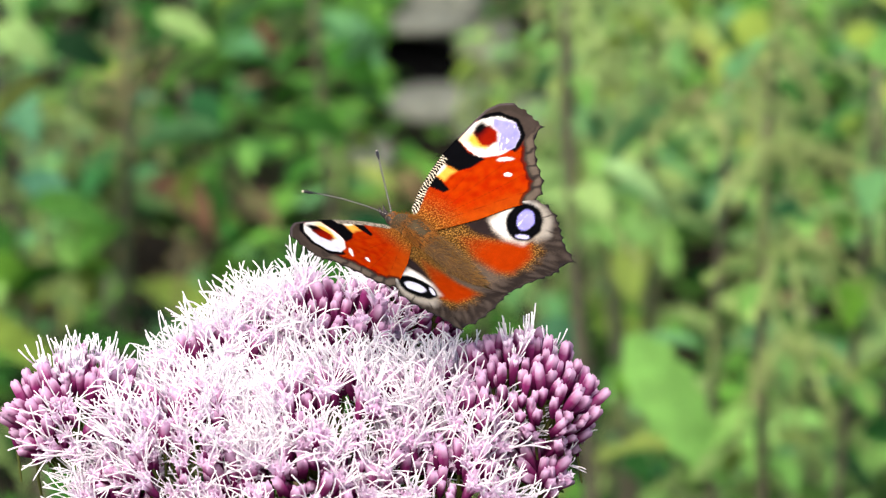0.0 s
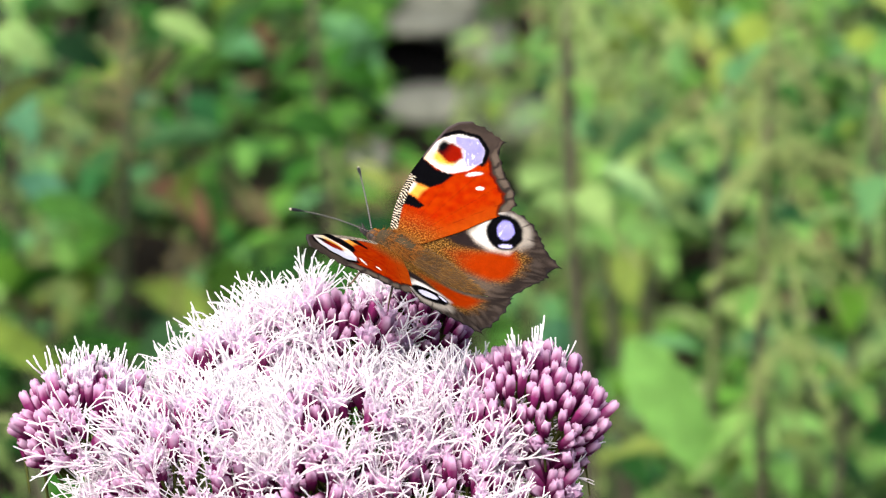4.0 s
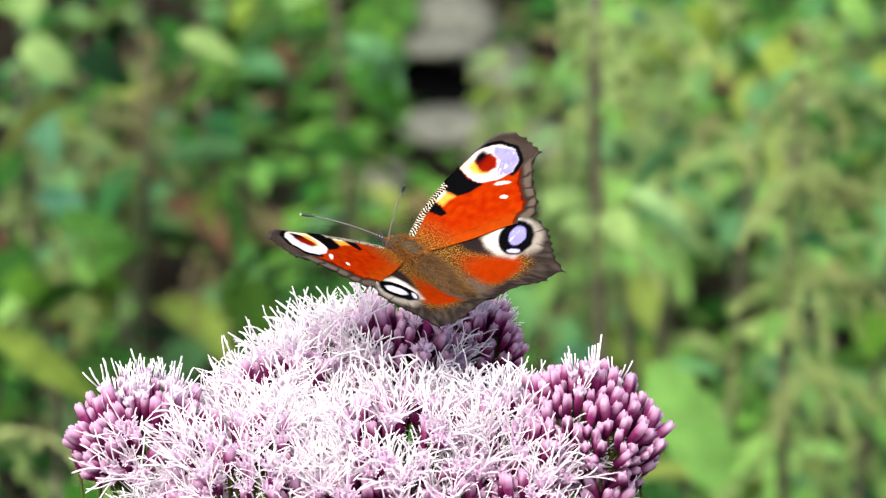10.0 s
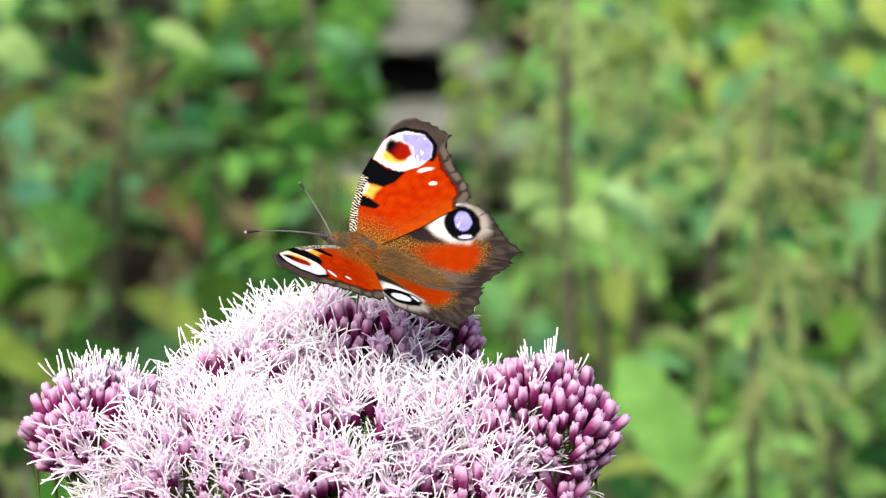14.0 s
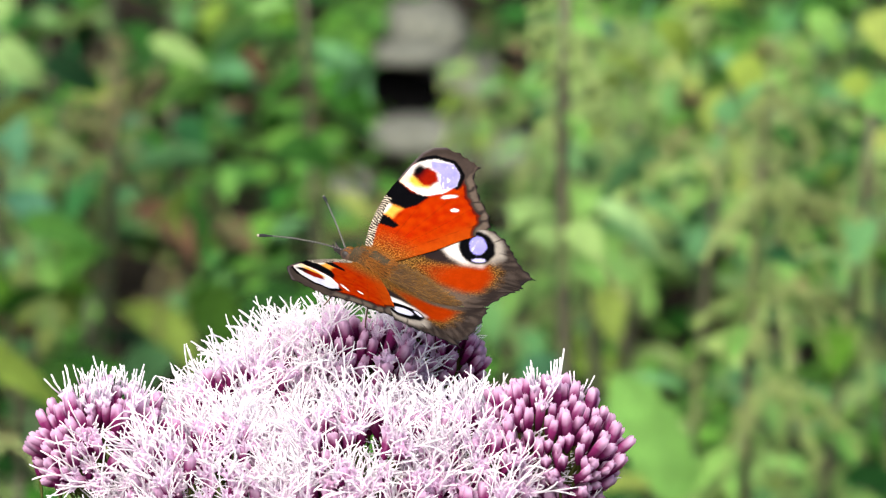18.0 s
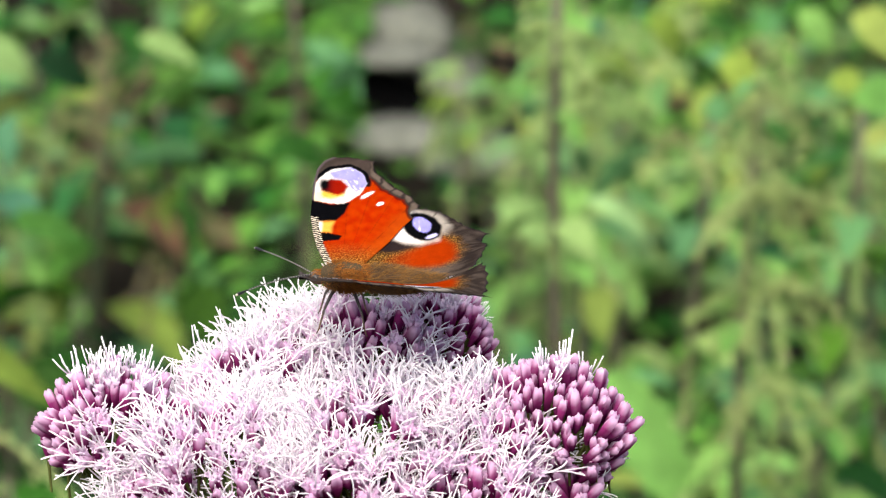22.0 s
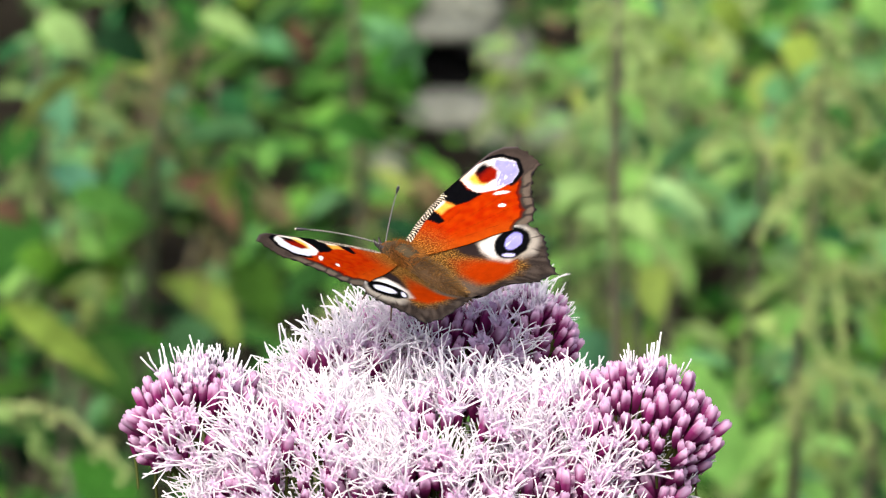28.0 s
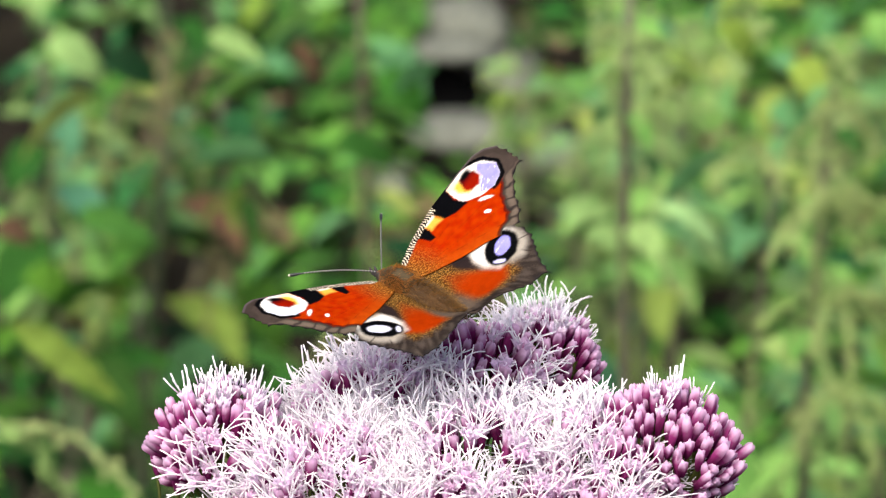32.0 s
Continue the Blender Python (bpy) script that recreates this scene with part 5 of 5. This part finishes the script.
    walk(forewing_left, [
        (0, pose(0, 0.0012, 0.0010, 17.1, -0.5, 1.6)),
        (0.5, pose(0, 0.0012, 0.0010, 16.5, -0.6, 2.2)),
        (1, pose(0, 0.0012, 0.0010, 17.1, -0.7, 2.3)),
        (1.5, pose(0, 0.0012, 0.0010, 9.3, -0.4, 2.3)),
        (2, pose(0, 0.0012, 0.0010, 14.8, -0.4, 1.3)),
        (2.5, pose(0, 0.0012, 0.0010, 20.9, -0.2, 0.5)),
        (3, pose(0, 0.0012, 0.0010, 22.0, 0.4, -0.9)),
        (3.5, pose(0, 0.0012, 0.0010, 18.0, -0.1, 0.3)),
        (5.5, pose(0, 0.0012, 0.0010, 21.2, 0.1, -0.2)),
        (6, pose(0, 0.0012, 0.0010, 21.5, 0.1, -0.2)),
        (6.5, pose(0, 0.0012, 0.0010, 20.8, 0.3, -0.7)),
        (7, pose(0, 0.0012, 0.0010, 22.5, 1.1, -2.7)),
        (7.5, pose(0, 0.0012, 0.0010, 20.8, 0.7, -2.0)),
        (8, pose(0, 0.0012, 0.0010, 22.2, -1.7, 4.2)),
        (8.5, pose(0, 0.0012, 0.0010, 17.6, -0.5, 1.7)),
        (9, pose(0, 0.0012, 0.0010, 14.5, -0.8, 2.9)),
        (9.5, pose(0, 0.0012, 0.0010, 11.2, -0.1, 0.6)),
        (10, pose(0, 0.0012, 0.0010, 17.5, -0.2, 0.7)),
        (10.5, pose(0, 0.0012, 0.0010, 17.3, 0.0, -0.1)),
        (11, pose(0, 0.0012, 0.0010, 15.6, 0.0, -0.1)),
        (11.5, pose(0, 0.0012, 0.0010, 15.7, 0.2, -0.7)),
        (12, pose(0, 0.0012, 0.0010, 17.6, -0.1, 0.3)),
        (12.2, pose(0, 0.0012, 0.0010, 13.0, -0.2, 0.6)),
        (12.4, pose(0, 0.0012, 0.0010, 24.0, -0.2, 0.6)),
        (12.5, pose(0, 0.0012, 0.0010, 28.5, -0.2, 0.6)),
        (12.6, pose(0, 0.0012, 0.0010, 8.5, -0.2, 0.6)),
        (12.8, pose(0, 0.0012, 0.0010, 7.6, -0.2, 0.6)),
        (13, pose(0, 0.0012, 0.0010, 7.8, 0.1, -0.7)),
        (13.5, pose(0, 0.0012, 0.0010, 8.6, 0.1, -0.9)),
        (15.5, pose(0, 0.0012, 0.0010, 9.1, -0.6, 3.9)),
        (16, pose(0, 0.0012, 0.0010, 9.6, -0.7, 4.3)),
        (16.5, pose(0, 0.0012, 0.0010, 11.5, -0.9, 4.5)),
        (17, pose(0, 0.0012, 0.0010, 13.1, -1.2, 5.1)),
        (17.5, pose(0, 0.0012, 0.0010, 12.9, -1.2, 5.1)),
        (18, pose(0, 0.0012, 0.0010, 12.6, -1.1, 5.0)),
        (18.5, pose(0, 0.0012, 0.0010, 11.0, -1.0, 5.3)),
        (19, pose(0, 0.0012, 0.0010, 11.4, -1.0, 4.9)),
        (19.5, pose(0, 0.0012, 0.0010, 11.4, -1.0, 4.9)),
        (20, pose(0, 0.0012, 0.0010, 3.8, -0.4, 5.6)),
        (20.5, pose(0, 0.0012, 0.0010, 7.4, -0.7, 5.2)),
        (20.8, pose(0, 0.0012, 0.0010, 15.0, -0.2, 0.6)),
        (21, pose(0, 0.0012, 0.0010, -4.0, 0.3, 4.7)),
        (21.2, pose(0, 0.0012, 0.0010, 11.0, -0.2, 0.6)),
        (21.4, pose(0, 0.0012, 0.0010, 10.0, -0.2, 0.6)),
        (21.6, pose(0, 0.0012, 0.0010, 6.0, -0.2, 0.6)),
        (21.8, pose(0, 0.0012, 0.0010, 26.5, -0.2, 0.6)),
        (22, pose(0, 0.0012, 0.0010, 19.8, -0.2, 0.4)),
        (22.2, pose(0, 0.0012, 0.0010, 17.0, -0.2, 0.6)),
        (22.4, pose(0, 0.0012, 0.0010, 26.0, -0.2, 0.6)),
        (22.6, pose(0, 0.0012, 0.0010, 25.0, -0.2, 0.6)),
        (22.8, pose(0, 0.0012, 0.0010, 12.0, -0.2, 0.6)),
        (23, pose(0, 0.0012, 0.0010, 10.3, -0.3, 1.4)),
        (23.4, pose(0, 0.0012, 0.0010, 11.5, -0.2, 0.6)),
        (23.6, pose(0, 0.0012, 0.0010, 25.0, -0.2, 0.6)),
        (23.8, pose(0, 0.0012, 0.0010, 22.0, -0.2, 0.6)),
        (24, pose(0, 0.0012, 0.0010, 18.0, -0.4, 1.2)),
        (24.5, pose(0, 0.0012, 0.0010, 24.0, -0.4, 0.9)),
        (26.5, pose(0, 0.0012, 0.0010, 16.9, -2.3, 7.6)),
        (26.8, pose(0, 0.0012, 0.0010, 22.0, -0.2, 0.6)),
        (27, pose(0, 0.0012, 0.0010, 21.1, -2.5, 6.5)),
        (27.2, pose(0, 0.0012, 0.0010, 17.5, -0.2, 0.6)),
        (27.5, pose(0, 0.0012, 0.0010, 14.0, -0.5, 2.1)),
        (28, pose(0, 0.0012, 0.0010, 17.6, -0.4, 1.2)),
        (28.5, pose(0, 0.0012, 0.0010, 11.3, -0.0, 0.2)),
        (29, pose(0, 0.0012, 0.0010, 4.4, -0.1, 0.9)),
        (29.5, pose(0, 0.0012, 0.0010, 9.5, -0.0, 0.2)),
        (30, pose(0, 0.0012, 0.0010, 4.0, -0.1, 0.9)),
        (30.5, pose(0, 0.0012, 0.0010, -4.3, -0.0, -0.4)),
        (31, pose(0, 0.0012, 0.0010, -4.5, -0.1, -0.8)),
        (31.5, pose(0, 0.0012, 0.0010, 0.7, 0.0, -0.4)),
        (32, pose(0, 0.0012, 0.0010, 0.7, -0.0, 0.5)),
    ])
    walk(hindwing_left, [
        (0, pose(0, 0.0012, 0.0010, 17.1, -0.0, 0.0)),
        (0.5, pose(0, 0.0012, 0.0010, 16.5, -0.0, 0.0)),
        (1, pose(0, 0.0012, 0.0010, 17.1, -0.0, 0.0)),
        (1.5, pose(0, 0.0012, 0.0010, 9.3, -0.0, 0.0)),
        (2, pose(0, 0.0012, 0.0010, 14.8, -0.0, 0.0)),
        (2.5, pose(0, 0.0012, 0.0010, 20.9, -0.0, 0.0)),
        (3, pose(0, 0.0012, 0.0010, 22.0, -0.0, 0.0)),
        (3.5, pose(0, 0.0012, 0.0010, 18.0, -0.0, 0.0)),
        (5.5, pose(0, 0.0012, 0.0010, 21.2, -0.0, 0.0)),
        (6, pose(0, 0.0012, 0.0010, 21.5, -0.0, 0.0)),
        (6.5, pose(0, 0.0012, 0.0010, 20.8, -0.0, 0.0)),
        (7, pose(0, 0.0012, 0.0010, 22.5, -0.0, 0.0)),
        (7.5, pose(0, 0.0012, 0.0010, 20.9, -0.0, 0.0)),
        (8, pose(0, 0.0012, 0.0010, 22.2, -0.0, 0.0)),
        (8.5, pose(0, 0.0012, 0.0010, 17.6, -0.0, 0.0)),
        (9, pose(0, 0.0012, 0.0010, 14.6, -0.0, 0.0)),
        (9.5, pose(0, 0.0012, 0.0010, 11.2, -0.0, 0.0)),
        (10, pose(0, 0.0012, 0.0010, 17.5, -0.0, 0.0)),
        (10.5, pose(0, 0.0012, 0.0010, 17.3, -0.0, 0.0)),
        (11, pose(0, 0.0012, 0.0010, 15.6, -0.0, 0.0)),
        (11.5, pose(0, 0.0012, 0.0010, 15.7, -0.0, 0.0)),
        (12, pose(0, 0.0012, 0.0010, 17.6, -0.0, 0.0)),
        (12.2, pose(0, 0.0012, 0.0010, 13.0, 0.0, 0.0)),
        (12.4, pose(0, 0.0012, 0.0010, 24.0, 0.0, 0.0)),
        (12.5, pose(0, 0.0012, 0.0010, 28.5, 0.0, 0.0)),
        (12.6, pose(0, 0.0012, 0.0010, 8.5, 0.0, 0.0)),
        (12.8, pose(0, 0.0012, 0.0010, 7.6, 0.0, 0.0)),
        (13, pose(0, 0.0012, 0.0010, 7.8, -0.0, 0.0)),
        (13.5, pose(0, 0.0012, 0.0010, 8.6, -0.0, 0.0)),
        (15.5, pose(0, 0.0012, 0.0010, 9.1, -0.0, 0.0)),
        (16, pose(0, 0.0012, 0.0010, 9.6, -0.0, 0.0)),
        (16.5, pose(0, 0.0012, 0.0010, 11.6, -0.0, 0.0)),
        (17, pose(0, 0.0012, 0.0010, 13.1, -0.0, 0.0)),
        (17.5, pose(0, 0.0012, 0.0010, 12.9, -0.0, 0.0)),
        (18, pose(0, 0.0012, 0.0010, 12.7, -0.0, 0.0)),
        (18.5, pose(0, 0.0012, 0.0010, 11.0, -0.0, 0.0)),
        (19, pose(0, 0.0012, 0.0010, 11.4, -0.0, 0.0)),
        (19.5, pose(0, 0.0012, 0.0010, 11.5, -0.0, 0.0)),
        (20, pose(0, 0.0012, 0.0010, 3.8, -0.0, 0.0)),
        (20.5, pose(0, 0.0012, 0.0010, 7.5, -0.0, 0.0)),
        (20.8, pose(0, 0.0012, 0.0010, 15.0, 0.0, 0.0)),
        (21, pose(0, 0.0012, 0.0010, -4.0, -0.0, 0.0)),
        (21.2, pose(0, 0.0012, 0.0010, 11.0, 0.0, 0.0)),
        (21.4, pose(0, 0.0012, 0.0010, 10.0, 0.0, 0.0)),
        (21.6, pose(0, 0.0012, 0.0010, 6.0, 0.0, 0.0)),
        (21.8, pose(0, 0.0012, 0.0010, 26.5, 0.0, 0.0)),
        (22, pose(0, 0.0012, 0.0010, 19.8, -0.0, 0.0)),
        (22.2, pose(0, 0.0012, 0.0010, 17.0, 0.0, 0.0)),
        (22.4, pose(0, 0.0012, 0.0010, 26.0, 0.0, 0.0)),
        (22.6, pose(0, 0.0012, 0.0010, 25.0, 0.0, 0.0)),
        (22.8, pose(0, 0.0012, 0.0010, 12.0, 0.0, 0.0)),
        (23, pose(0, 0.0012, 0.0010, 10.3, -0.0, 0.0)),
        (23.4, pose(0, 0.0012, 0.0010, 11.5, 0.0, 0.0)),
        (23.6, pose(0, 0.0012, 0.0010, 25.0, 0.0, 0.0)),
        (23.8, pose(0, 0.0012, 0.0010, 22.0, 0.0, 0.0)),
        (24, pose(0, 0.0012, 0.0010, 18.0, -0.0, 0.0)),
        (24.5, pose(0, 0.0012, 0.0010, 24.0, -0.0, 0.0)),
        (26.5, pose(0, 0.0012, 0.0010, 17.1, -0.0, 0.0)),
        (26.8, pose(0, 0.0012, 0.0010, 22.0, 0.0, 0.0)),
        (27, pose(0, 0.0012, 0.0010, 21.2, -0.0, 0.0)),
        (27.2, pose(0, 0.0012, 0.0010, 17.5, 0.0, 0.0)),
        (27.5, pose(0, 0.0012, 0.0010, 14.0, -0.0, 0.0)),
        (28, pose(0, 0.0012, 0.0010, 17.6, -0.0, 0.0)),
        (28.5, pose(0, 0.0012, 0.0010, 11.3, -0.0, 0.0)),
        (29, pose(0, 0.0012, 0.0010, 4.4, -0.0, 0.0)),
        (29.5, pose(0, 0.0012, 0.0010, 9.5, -0.0, 0.0)),
        (30, pose(0, 0.0012, 0.0010, 4.0, -0.0, 0.0)),
        (30.5, pose(0, 0.0012, 0.0010, -4.3, -0.0, 0.0)),
        (31, pose(0, 0.0012, 0.0010, -4.5, -0.0, 0.0)),
        (31.5, pose(0, 0.0012, 0.0010, 0.7, -0.0, 0.0)),
        (32, pose(0, 0.0012, 0.0010, 0.7, -0.0, 0.0)),
    ])
    walk(FEELERS[1], [
        (0, pose(0.0069, 0.0005, 0.0012, 0, -2.8, 4.0)),
        (1, pose(0.0069, 0.0005, 0.0012, 0, -7.5, 8.0)),
        (2, pose(0.0069, 0.0005, 0.0012, 0, -5.5, 8.9)),
        (3, pose(0.0069, 0.0005, 0.0012, 0, -7.9, 3.8)),
        (6, pose(0.0069, 0.0005, 0.0012, 0, 0.7, 3.1)),
        (7, pose(0.0069, 0.0005, 0.0012, 0, 2.9, -4.4)),
        (8, pose(0.0069, 0.0005, 0.0012, 0, -5.0, -3.4)),
        (9, pose(0.0069, 0.0005, 0.0012, 0, 2.1, -2.0)),
        (10, pose(0.0069, 0.0005, 0.0012, 0, -0.1, -3.0)),
        (11, pose(0.0069, 0.0005, 0.0012, 0, 0.5, -1.8)),
        (12, pose(0.0069, 0.0005, 0.0012, 0, 6.2, 3.8)),
        (13, pose(0.0069, 0.0005, 0.0012, 0, 10.2, 0.6)),
        (16, pose(0.0069, 0.0005, 0.0012, 0, 9.7, -1.0)),
        (17, pose(0.0069, 0.0005, 0.0012, 0, 6.1, -3.8)),
        (18, pose(0.0069, 0.0005, 0.0012, 0, 5.6, -3.5)),
        (19, pose(0.0069, 0.0005, 0.0012, 0, 4.8, -1.0)),
        (20, pose(0.0069, 0.0005, 0.0012, 0, 5.7, 3.0)),
        (21, pose(0.0069, 0.0005, 0.0012, 0, 3.2, 7.3)),
        (22, pose(0.0069, 0.0005, 0.0012, 0, 7.4, -1.8)),
        (23, pose(0.0069, 0.0005, 0.0012, 0, -1.7, -6.1)),
        (24, pose(0.0069, 0.0005, 0.0012, 0, -6.5, -1.0)),
        (28, pose(0.0069, 0.0005, 0.0012, 0, 2.0, 3.0)),
        (29, pose(0.0069, 0.0005, 0.0012, 0, 7.3, 12.1)),
        (30, pose(0.0069, 0.0005, 0.0012, 0, 10.2, 14.2)),
        (31, pose(0.0069, 0.0005, 0.0012, 0, 12.6, 10.4)),
        (32, pose(0.0069, 0.0005, 0.0012, 0, 9.2, 11.0)),
    ])
    walk(FEELERS[-1], [
        (0, pose(0.0069, -0.0005, 0.0012, 0, 2.3, 8.5)),
        (1, pose(0.0069, -0.0005, 0.0012, 0, 0.6, 8.3)),
        (2, pose(0.0069, -0.0005, 0.0012, 0, 2.8, 2.7)),
        (3, pose(0.0069, -0.0005, 0.0012, 0, -4.6, -3.0)),
        (6, pose(0.0069, -0.0005, 0.0012, 0, -6.8, 1.1)),
        (7, pose(0.0069, -0.0005, 0.0012, 0, -9.2, -4.9)),
        (8, pose(0.0069, -0.0005, 0.0012, 0, -16.2, -0.1)),
        (9, pose(0.0069, -0.0005, 0.0012, 0, -10.3, -3.8)),
        (10, pose(0.0069, -0.0005, 0.0012, 0, -1.6, -6.7)),
        (11, pose(0.0069, -0.0005, 0.0012, 0, -1.7, -6.8)),
        (12, pose(0.0069, -0.0005, 0.0012, 0, 11.2, 11.2)),
        (13, pose(0.0069, -0.0005, 0.0012, 0, -0.2, 0.4)),
        (16, pose(0.0069, -0.0005, 0.0012, 0, 0.8, 0.5)),
        (17, pose(0.0069, -0.0005, 0.0012, 0, -0.1, -1.7)),
        (18, pose(0.0069, -0.0005, 0.0012, 0, 2.0, -1.4)),
        (19, pose(0.0069, -0.0005, 0.0012, 0, 0.1, 1.9)),
        (20, pose(0.0069, -0.0005, 0.0012, 0, -1.3, 2.4)),
        (21, pose(0.0069, -0.0005, 0.0012, 0, -2.9, 7.0)),
        (22, pose(0.0069, -0.0005, 0.0012, 0, 11.5, -4.3)),
        (23, pose(0.0069, -0.0005, 0.0012, 0, 5.4, -2.0)),
        (24, pose(0.0069, -0.0005, 0.0012, 0, -2.2, -0.2)),
        (27, pose(0.0069, -0.0005, 0.0012, 0, -1.2, 5.4)),
        (28, pose(0.0069, -0.0005, 0.0012, 0, -10.1, -0.4)),
        (29, pose(0.0069, -0.0005, 0.0012, 0, -12.7, 6.4)),
        (30, pose(0.0069, -0.0005, 0.0012, 0, -5.5, 6.6)),
        (31, pose(0.0069, -0.0005, 0.0012, 0, -9.6, 7.4)),
        (32, pose(0.0069, -0.0005, 0.0012, 0, -15.0, 8.8)),
    ])


motions()
